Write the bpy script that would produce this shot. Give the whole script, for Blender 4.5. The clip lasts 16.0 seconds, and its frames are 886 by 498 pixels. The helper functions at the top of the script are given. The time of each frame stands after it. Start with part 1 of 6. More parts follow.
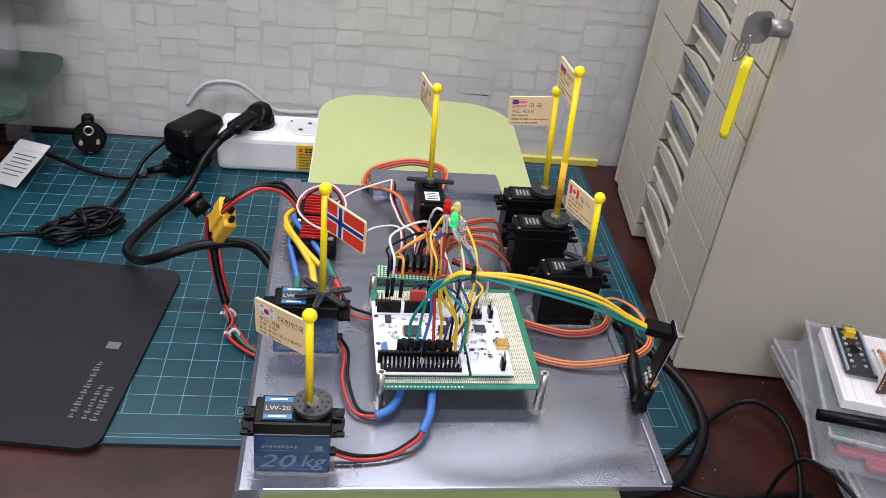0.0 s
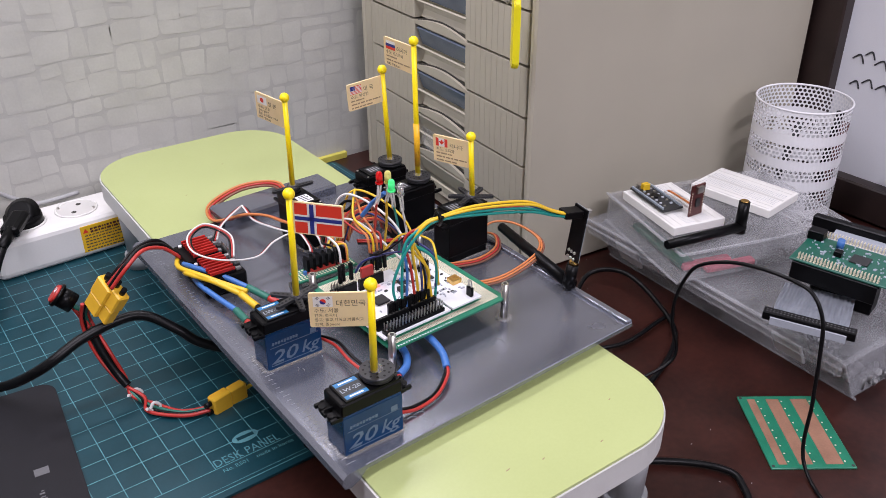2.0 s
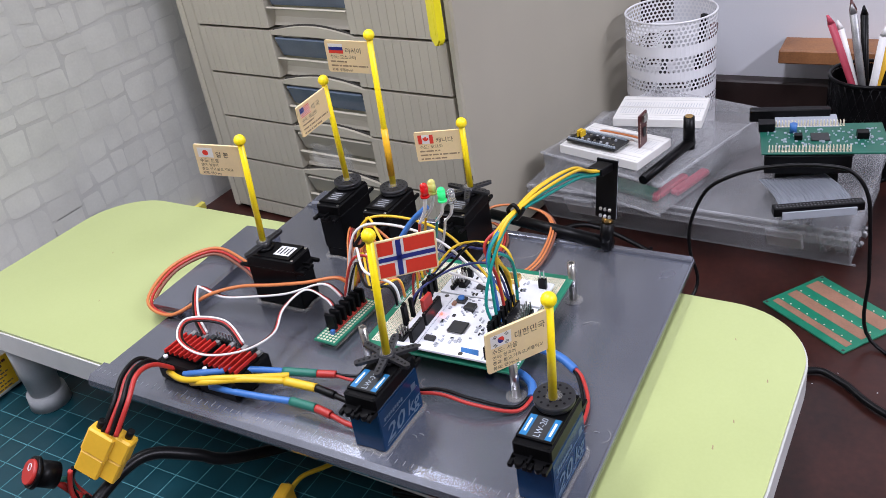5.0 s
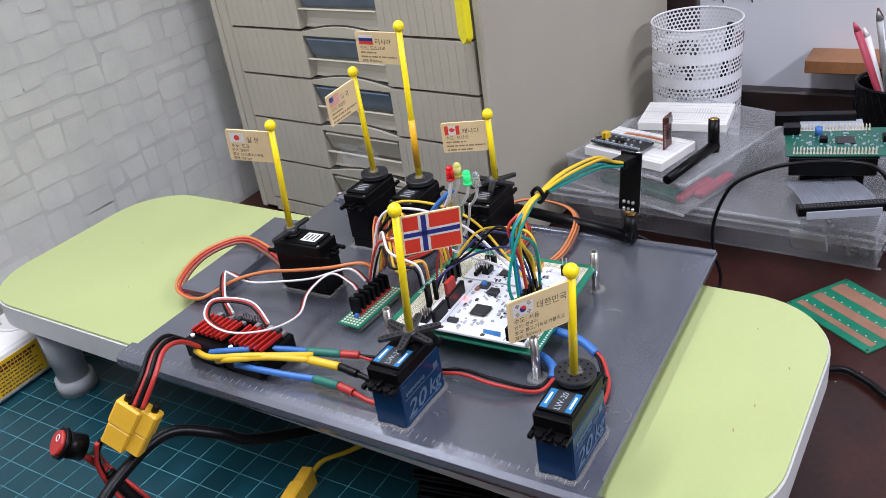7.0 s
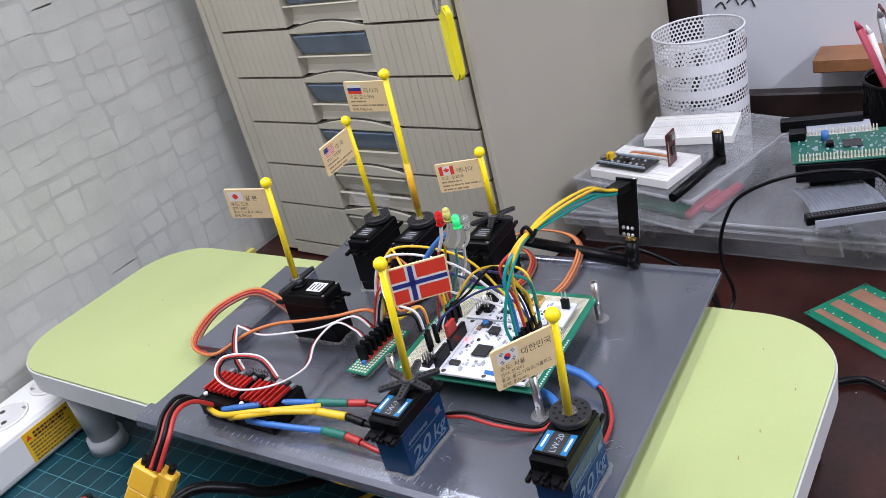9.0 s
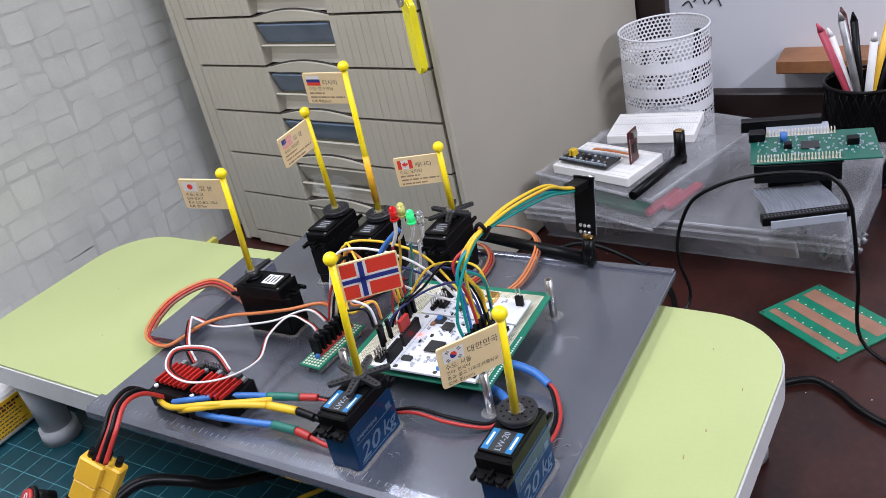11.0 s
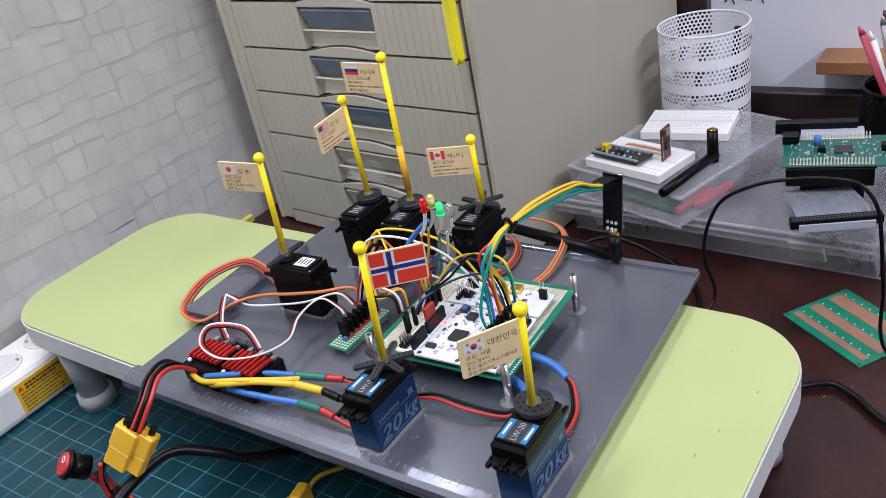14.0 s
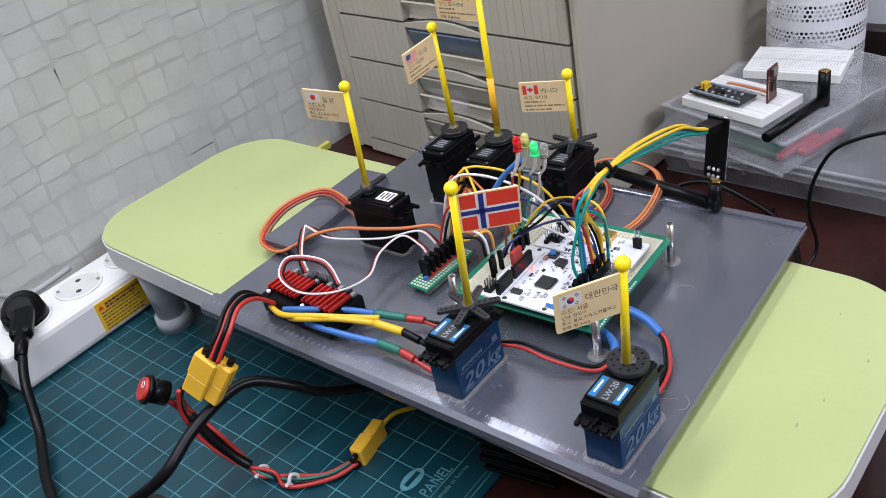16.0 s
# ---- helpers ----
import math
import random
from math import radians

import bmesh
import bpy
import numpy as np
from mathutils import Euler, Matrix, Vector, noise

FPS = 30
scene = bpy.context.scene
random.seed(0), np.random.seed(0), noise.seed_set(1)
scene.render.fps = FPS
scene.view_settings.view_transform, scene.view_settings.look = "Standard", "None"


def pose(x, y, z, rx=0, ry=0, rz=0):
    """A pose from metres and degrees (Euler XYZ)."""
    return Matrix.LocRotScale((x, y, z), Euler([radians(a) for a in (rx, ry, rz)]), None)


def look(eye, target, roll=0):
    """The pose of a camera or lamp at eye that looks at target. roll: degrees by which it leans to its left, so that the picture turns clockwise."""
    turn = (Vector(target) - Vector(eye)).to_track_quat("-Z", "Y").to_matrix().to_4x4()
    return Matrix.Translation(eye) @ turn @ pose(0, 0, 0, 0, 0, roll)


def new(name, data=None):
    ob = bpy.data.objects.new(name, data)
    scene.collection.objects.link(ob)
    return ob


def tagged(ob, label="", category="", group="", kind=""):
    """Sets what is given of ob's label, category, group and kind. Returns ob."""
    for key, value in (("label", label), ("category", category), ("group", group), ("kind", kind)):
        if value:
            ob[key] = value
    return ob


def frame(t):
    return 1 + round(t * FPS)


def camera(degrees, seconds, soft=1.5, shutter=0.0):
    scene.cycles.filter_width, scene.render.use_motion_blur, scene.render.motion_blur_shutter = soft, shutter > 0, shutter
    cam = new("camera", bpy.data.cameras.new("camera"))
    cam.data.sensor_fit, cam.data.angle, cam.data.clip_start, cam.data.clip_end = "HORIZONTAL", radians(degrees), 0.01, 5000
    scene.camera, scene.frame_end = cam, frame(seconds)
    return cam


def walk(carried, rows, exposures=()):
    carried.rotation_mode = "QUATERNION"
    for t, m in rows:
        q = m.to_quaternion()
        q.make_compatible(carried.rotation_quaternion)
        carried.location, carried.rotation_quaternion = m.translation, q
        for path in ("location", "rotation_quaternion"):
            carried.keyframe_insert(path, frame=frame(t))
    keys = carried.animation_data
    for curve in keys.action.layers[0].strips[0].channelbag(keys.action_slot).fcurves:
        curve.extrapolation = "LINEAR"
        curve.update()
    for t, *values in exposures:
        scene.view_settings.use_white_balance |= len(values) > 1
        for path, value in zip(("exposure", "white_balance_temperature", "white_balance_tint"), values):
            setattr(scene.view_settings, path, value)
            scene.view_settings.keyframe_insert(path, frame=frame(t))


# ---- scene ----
cam = camera(54.8, 16.0, soft=0.85)
PATH = [
    (0, (0.0432, -0.3092, 0.463), (0.2984, 1.3475, -0.627), 7.7),
    (0.5, (0.0142, -0.3517, 0.46), (0.3515, 1.3246, -0.577), 7.5),
    (1, (-0.0385, -0.357, 0.464), (0.4391, 1.2835, -0.574), 6.1),
    (1.5, (-0.1023, -0.3411, 0.459), (0.6965, 1.1878, -0.554), 5.3),
    (2, (-0.1672, -0.3141, 0.443), (0.8797, 1.0817, -0.533), -0.2),
    (2.5, (-0.1611, -0.2806, 0.437), (0.9102, 1.0749, -0.57), -4.0),
    (3, (-0.183, -0.2123, 0.41), (1.0231, 0.9914, -0.638), -4.9),
    (3.5, (-0.2374, -0.1481, 0.392), (1.0604, 0.9157, -0.695), -7.4),
    (4, (-0.249, -0.132, 0.395), (1.1322, 0.8228, -0.69), -8.6),
    (4.5, (-0.2513, -0.1247, 0.414), (1.1917, 0.8254, -0.593), -9.2),
    (4.7, (-0.2496, -0.1169, 0.424), (1.1916, 0.8244, -0.594), -9.2),
    (6.8, (-0.2618, -0.1188, 0.403), (1.1813, 0.8876, -0.548), -9.0),
    (7, (-0.2673, -0.1233, 0.405), (1.1773, 0.8769, -0.551), -8.8),
    (7.5, (-0.271, -0.131, 0.41), (1.1666, 0.8809, -0.543), -9.5),
    (8, (-0.2762, -0.1446, 0.419), (1.1261, 0.9428, -0.503), -12.0),
    (8.5, (-0.2697, -0.1391, 0.419), (1.1388, 0.9497, -0.492), -13.5),
    (9, (-0.2475, -0.1492, 0.417), (1.1613, 0.9436, -0.49), -14.7),
    (9.5, (-0.2322, -0.1576, 0.414), (1.1899, 0.9049, -0.507), -14.7),
    (9.7, (-0.2352, -0.1463, 0.416), (1.2101, 0.8729, -0.517), -13.9),
    (12, (-0.24, -0.1659, 0.417), (1.1699, 0.8947, -0.525), -12.1),
    (12.5, (-0.2409, -0.1648, 0.418), (1.1534, 0.9122, -0.527), -12.5),
    (13, (-0.2371, -0.1672, 0.417), (1.1443, 0.9221, -0.534), -12.2),
    (13.5, (-0.2424, -0.1697, 0.422), (1.1298, 0.9284, -0.533), -12.2),
    (14, (-0.2432, -0.1676, 0.428), (1.1201, 0.9323, -0.536), -11.8),
    (14.5, (-0.2484, -0.1702, 0.431), (1.1054, 0.9588, -0.513), -11.2),
    (15, (-0.2552, -0.1676, 0.435), (1.0738, 0.9968, -0.502), -10.6),
    (15.5, (-0.2439, -0.1535, 0.426), (0.9998, 1.0336, -0.597), -11.2),
    (16, (-0.2318, -0.1416, 0.425), (0.9591, 1.0494, -0.653), -12.3),
]
walk(cam, [(t, look(eye, target, roll)) for t, eye, target, roll in PATH], exposures=(
    (0, 0.0, 6650, 12), (0.5, 0.03, 6500, 12), (1, -0.17, 6500, 13), (1.5, -0.28, 6650, 15), (2, -0.02, 6750, 16), (3, 0.03, 6750, 17), (3.5, 0.17, 6600, 16),
    (4, 0.18, 6500, 16), (4.5, 0.08, 6450, 14), (7, 0.04, 6350, 10), (12, 0.02, 6300, 10), (16, -0.04, 6350, 10)))

# ---- light ----
world = bpy.data.worlds.new("room_dusk")
scene.world = world
world.use_nodes = True
world.node_tree.nodes["Background"].inputs[0].default_value = (0.75, 0.85, 1.0, 1)
world.node_tree.nodes["Background"].inputs[1].default_value = 0.05


def area_lamp(name, x, y, z, sx, sy, watts, warm):
    d = bpy.data.lights.new(name, "AREA")
    d.shape, d.size, d.size_y, d.energy, d.color = "RECTANGLE", sx, sy, watts, warm
    o = new(name, d)
    o.matrix_basis = pose(x, y, z)
    return o


area_lamp("ceiling_light_a", -0.45, 0.05, 1.60, 1.2, 0.22, 22.0, (0.852, 0.858, 1.0))
# added fill behind the camera, brightens faces turned to the south
area_lamp("front_fill_light", -0.10, -1.75, 1.60, 1.2, 0.22, 62.0, (0.852, 0.858, 1.0))
shelf_lamp = area_lamp("shelf_light", -0.04, 0.555, 0.90, 1.05, 0.08, 6.2, (0.91, 0.92, 1.0))
shelf_lamp.matrix_basis = pose(-0.04, 0.555, 0.90, -48, 0, 0)

# ---- materials ----


def material(name, base, rough=0.5, metal=0.0, vary=0.12, scale=60.0, bump=0.0, fine=600.0, spec=0.5, alpha=None, trans=0.0, emit=0.0, tone=None, piece=0.0):
    m = bpy.data.materials.new(name)
    m.use_nodes = True
    nt = m.node_tree
    b = nt.nodes["Principled BSDF"]
    b.inputs["Roughness"].default_value = rough
    b.inputs["Metallic"].default_value = metal
    b.inputs["Specular IOR Level"].default_value = spec
    b.inputs["Transmission Weight"].default_value = trans
    if emit:
        b.inputs["Emission Color"].default_value = (*base, 1)
        b.inputs["Emission Strength"].default_value = emit
    co = nt.nodes.new("ShaderNodeTexCoord")
    n1 = nt.nodes.new("ShaderNodeTexNoise")
    n1.inputs["Scale"].default_value, n1.inputs["Detail"].default_value = scale, 4
    n2 = nt.nodes.new("ShaderNodeTexNoise")
    n2.inputs["Scale"].default_value, n2.inputs["Detail"].default_value = fine, 2
    nt.links.new(co.outputs["Object"], n1.inputs["Vector"])
    nt.links.new(co.outputs["Object"], n2.inputs["Vector"])
    add = nt.nodes.new("ShaderNodeMath")
    add.operation = "ADD"
    mul = nt.nodes.new("ShaderNodeMath")
    mul.operation, mul.inputs[1].default_value = "MULTIPLY", 0.4
    nt.links.new(n2.outputs["Fac"], mul.inputs[0])
    nt.links.new(n1.outputs["Fac"], add.inputs[0])
    nt.links.new(mul.outputs[0], add.inputs[1])
    ramp = nt.nodes.new("ShaderNodeValToRGB")
    ramp.color_ramp.elements[0].position, ramp.color_ramp.elements[1].position = 0.45, 0.95
    other = tone or base
    ramp.color_ramp.elements[0].color = (*[max(0, c * (1 - vary)) for c in base], 1)
    ramp.color_ramp.elements[1].color = (*[min(1, c * (1 + vary)) for c in other], 1)
    nt.links.new(add.outputs[0], ramp.inputs[0])
    out = ramp.outputs[0]
    if piece:
        info = nt.nodes.new("ShaderNodeNewGeometry")
        hsv = nt.nodes.new("ShaderNodeHueSaturation")
        mr = nt.nodes.new("ShaderNodeMapRange")
        mr.inputs["To Min"].default_value, mr.inputs["To Max"].default_value = 1 - piece, 1 + piece
        nt.links.new(info.outputs["Random Per Island"], mr.inputs[0])
        nt.links.new(mr.outputs[0], hsv.inputs["Value"])
        nt.links.new(out, hsv.inputs["Color"])
        out = hsv.outputs[0]
    nt.links.new(out, b.inputs["Base Color"])
    mr2 = nt.nodes.new("ShaderNodeMapRange")
    mr2.inputs["To Min"].default_value, mr2.inputs["To Max"].default_value = max(0.02, rough * 0.85), min(1, rough * 1.2)
    nt.links.new(n1.outputs["Fac"], mr2.inputs[0])
    nt.links.new(mr2.outputs[0], b.inputs["Roughness"])
    if bump:
        bp = nt.nodes.new("ShaderNodeBump")
        bp.inputs["Strength"].default_value, bp.inputs["Distance"].default_value = bump, 0.0006
        nt.links.new(add.outputs[0], bp.inputs["Height"])
        nt.links.new(bp.outputs[0], b.inputs["Normal"])
    if alpha is not None:
        b.inputs["Alpha"].default_value = alpha
    return m


M = {}
M["desk"] = material("desk_laminate", (0.022, 0.0068, 0.005), 0.30, spec=0.34, vary=0.45, scale=14, fine=180, bump=0.05, tone=(0.036, 0.011, 0.008))
M["mat"] = material("cutting_mat_vinyl", (0.0026, 0.041, 0.055), 0.36, vary=0.18, scale=25, bump=0.1)
M["matline"] = material("mat_print", (0.075, 0.235, 0.265), 0.6, vary=0.2, scale=90)
M["wall"] = material("wallpaper_joint", (0.470, 0.466, 0.430), 0.8, vary=0.10, scale=18, bump=0.15)
M["stone"] = material("wallpaper_stone", (0.512, 0.508, 0.462), 0.75, vary=0.07, scale=34, bump=0.25, fine=420, piece=0.03)
# grey level sets how much light the unseen room surfaces bounce back
M["plaster"] = material("room_plaster", (0.26, 0.257, 0.25), 0.85, vary=0.05, scale=6, bump=0.1)
M["dark_trim"] = material("dark_stained_trim", (0.022, 0.012, 0.010), 0.4, vary=0.3, scale=30)
M["yellow_trim"] = material("yellow_edge_strip", (0.62, 0.56, 0.10), 0.5)
M["cab"] = material("cabinet_plastic", (0.42, 0.388, 0.308), 0.5, vary=0.05, scale=12, bump=0.06, fine=900)
# near-black for shade painted into gaps and holes, also for dark scale print
M["cab_dark"] = material("gap_shade_and_dark_print", (0.05, 0.046, 0.04), 0.7)
M["cab_label"] = material("label_window", (0.12, 0.155, 0.21), 0.25, vary=0.15, scale=30)
M["lime"] = material("table_laminate", (0.395, 0.450, 0.185), 0.30, vary=0.03, scale=9, bump=0.02, tone=(0.405, 0.46, 0.195))
M["table_edge"] = material("table_edge_band", (0.58, 0.58, 0.56), 0.4, vary=0.05)
M["table_under"] = material("table_underside", (0.2, 0.2, 0.2), 0.7)
M["leg"] = material("leg_plastic", (0.36, 0.375, 0.385), 0.33, vary=0.08)
M["plate"] = material("trimmer_enamel", (0.248, 0.260, 0.302), 0.25, metal=0.75, vary=0.07, scale=22, fine=1200)
M["tick"] = material("scale_ticks", (0.25, 0.26, 0.275), 0.5)
M["black"] = material("black_plastic", (0.003, 0.003, 0.0034), 0.34, spec=0.15, vary=0.2, bump=0.06, fine=1500)
M["horn"] = material("horn_nylon", (0.020, 0.020, 0.022), 0.34, spec=0.45, vary=0.2, bump=0.06, fine=1500)
M["navy"] = material("servo_blue_wrap", (0.005, 0.038, 0.110), 0.14, spec=0.35, vary=0.15, scale=50)
M["cyan"] = material("label_cyan", (0.02, 0.17, 0.38), 0.3, vary=0.15, scale=200)
M["print_white"] = material("print_white", (0.72, 0.74, 0.75), 0.5, vary=0.04)
M["print_grey"] = material("print_grey", (0.34, 0.39, 0.44), 0.5, vary=0.05)
M["print_blue"] = material("print_pale_blue", (0.10, 0.155, 0.22), 0.4, vary=0.06)
M["print_dark"] = material("print_dark", (0.10, 0.075, 0.05), 0.6, vary=0.1)
M["print_brown"] = material("print_brown", (0.30, 0.21, 0.12), 0.6, vary=0.1)
M["yellow"] = material("yellow_plastic", (0.97, 0.73, 0.008), 0.33, vary=0.05, scale=80)
M["orange_joint"] = material("amber_glue_joint", (0.86, 0.46, 0.02), 0.35, vary=0.15, scale=120)
M["cream"] = material("cream_card", (0.78, 0.60, 0.33), 0.5, vary=0.05, scale=70)
M["flag_white"] = material("flag_white", (0.80, 0.77, 0.70), 0.45, vary=0.04)
M["flag_red"] = material("flag_red", (0.70, 0.045, 0.022), 0.45, vary=0.06)
M["flag_blue"] = material("flag_blue", (0.02, 0.03, 0.19), 0.45, vary=0.06)
# pale see-through colour for bright edge highlights painted on clear plastic
M["edge_glint"] = material("plastic_edge_glint", (0.68, 0.69, 0.71), 0.25, vary=0.06, alpha=0.26)
M["steel"] = material("nickel_steel", (0.62, 0.60, 0.56), 0.28, metal=1.0, vary=0.1, scale=200)
M["gold"] = material("brass_gold", (0.75, 0.48, 0.16), 0.25, metal=1.0, vary=0.1)
M["glue"] = material("hot_glue", (0.75, 0.72, 0.64), 0.2, vary=0.05, alpha=0.16)
M["glue_tie"] = material("milky_nylon", (0.70, 0.70, 0.68), 0.35, vary=0.05, alpha=0.7)
M["pcb"] = material("pcb_green", (0.010, 0.17, 0.095), 0.35, vary=0.12, scale=90)
M["pcb_dark"] = material("pcb_green_dark", (0.010, 0.105, 0.070), 0.35, vary=0.12, scale=90)
M["pad"] = material("tinned_pad", (0.74, 0.67, 0.52), 0.45, metal=0.1, vary=0.15)
M["pcbw"] = material("pcb_white", (0.78, 0.79, 0.82), 0.32, vary=0.03, scale=120)
M["silk"] = material("silkscreen_grey", (0.42, 0.44, 0.48), 0.5)
M["logo"] = material("logo_blue", (0.03, 0.14, 0.36), 0.4)
M["chip"] = material("chip_epoxy", (0.022, 0.023, 0.024), 0.45, vary=0.1)
M["red_fin"] = material("anodised_red", (0.58, 0.028, 0.022), 0.3, metal=0.3, vary=0.12)
M["red_board"] = material("pcb_red", (0.085, 0.020, 0.018), 0.4, vary=0.15)
M["red"] = material("red_insulation", (0.42, 0.028, 0.021), 0.42, vary=0.08)
M["wblack"] = material("black_insulation", (0.004, 0.004, 0.0045), 0.36, spec=0.2, vary=0.15)
M["wyellow"] = material("yellow_insulation", (0.72, 0.46, 0.02), 0.42, vary=0.06)
M["wblue"] = material("blue_insulation", (0.04, 0.15, 0.42), 0.42, vary=0.08)
M["wnavy"] = material("navy_insulation", (0.018, 0.024, 0.12), 0.42, vary=0.08)
M["wteal"] = material("teal_insulation", (0.0, 0.24, 0.21), 0.42, vary=0.08)
M["wgreen"] = material("green_shrink", (0.015, 0.14, 0.10), 0.5, vary=0.08)
M["wwhite"] = material("white_insulation", (0.72, 0.71, 0.69), 0.42, vary=0.04)
M["worange"] = material("orange_insulation", (0.56, 0.18, 0.055), 0.42, vary=0.06)
M["wbrown"] = material("brown_insulation", (0.20, 0.075, 0.045), 0.42, vary=0.08)
M["wgrey"] = material("grey_insulation", (0.36, 0.36, 0.36), 0.42, vary=0.08)
M["xt"] = material("connector_yellow", (0.80, 0.46, 0.035), 0.38, vary=0.06)
M["led_red"] = material("led_red", (0.75, 0.01, 0.01), 0.12, trans=0.35, vary=0.02)
M["led_green"] = material("led_green_lit", (0.05, 0.75, 0.25), 0.12, trans=0.3, vary=0.02, emit=0.25)
M["led_yellow"] = material("led_yellow", (0.78, 0.72, 0.22), 0.12, trans=0.35, vary=0.02)
M["led_clear"] = material("led_clear", (0.8, 0.8, 0.8), 0.1, trans=0.8, vary=0.02)
M["red_glow"] = material("status_led_glow", (1.0, 0.03, 0.02), 0.3, emit=12.0)
M["strip"] = material("strip_white_plastic", (0.74, 0.73, 0.70), 0.38, vary=0.04, scale=15)
M["socket"] = material("socket_shade", (0.60, 0.59, 0.56), 0.4, vary=0.04)
M["warn"] = material("warning_label", (0.76, 0.46, 0.015), 0.5, vary=0.06)
M["clear"] = material("clear_plastic", (0.58, 0.585, 0.60), 0.12, vary=0.05, scale=30, alpha=0.13)
M["clear_edge"] = material("clear_plastic_rim", (0.56, 0.57, 0.58), 0.18, vary=0.08, scale=60, alpha=0.18)
M["latch"] = material("milky_latch", (0.62, 0.63, 0.65), 0.3, vary=0.06, alpha=0.78)
M["frosted"] = material("frosted_lid", (0.52, 0.525, 0.54), 0.24, vary=0.10, scale=30, alpha=0.19)
M["milky"] = material("milky_front_wall", (0.50, 0.515, 0.54), 0.22, vary=0.12, scale=45, alpha=0.36)
M["glass"] = material("shelf_glass", (0.035, 0.075, 0.055), 0.06, vary=0.05, alpha=0.55)
# dark, almost opaque tint added so the upper shelf casts shade on the wall
M["shade_shelf"] = material("wall_shading_shelf", (0.05, 0.05, 0.038), 0.25, vary=0.15, scale=20, alpha=0.9)
M["mesh"] = material("white_perforated_metal", (0.80, 0.80, 0.81), 0.4, vary=0.03)
M["bread"] = material("breadboard_white", (0.78, 0.77, 0.73), 0.5, vary=0.03)
M["wood"] = material("oak_shelf", (0.25, 0.105, 0.04), 0.45, vary=0.3, scale=25, tone=(0.30, 0.13, 0.05), bump=0.1)
M["board"] = material("whiteboard", (0.70, 0.71, 0.74), 0.3, vary=0.03, scale=4)
M["ink"] = material("marker_ink", (0.03, 0.03, 0.035), 0.5)
M["rubber"] = material("mousepad_rubber", (0.012, 0.0115, 0.014), 0.6, spec=0.22, vary=0.2, bump=0.25, fine=2500)
M["padprint"] = material("pad_print", (0.11, 0.11, 0.115), 0.6)
M["paper"] = material("paper_white", (0.75, 0.74, 0.72), 0.7, vary=0.04)
M["keytag"] = material("key_tag_yellow", (0.82, 0.72, 0.015), 0.3, vary=0.05)
M["keymetal"] = material("key_bow", (0.24, 0.235, 0.22), 0.4, metal=0.6)
M["copper"] = material("bare_copper_strip", (0.30, 0.155, 0.10), 0.5, metal=0.1, vary=0.18)
M["ribbon"] = material("ribbon_cable_grey", (0.36, 0.385, 0.43), 0.5, vary=0.05)
M["pink"] = material("pink_tool_handle", (0.50, 0.06, 0.10), 0.45)
M["teal_box"] = material("green_board_inside", (0.01, 0.09, 0.055), 0.5)
M["screws"] = material("small_hardware", (0.30, 0.30, 0.30), 0.4, metal=0.6, vary=0.3)

for key in ("yellow", "cream", "flag_white"):
    soft_body = M[key].node_tree.nodes["Principled BSDF"]
    soft_body.inputs["Subsurface Weight"].default_value = 0.2 if key == "yellow" else 0.12
    soft_body.inputs["Subsurface Radius"].default_value = (1.0, 0.8, 0.3)
    soft_body.inputs["Subsurface Scale"].default_value = 0.004

# ---- builders ----


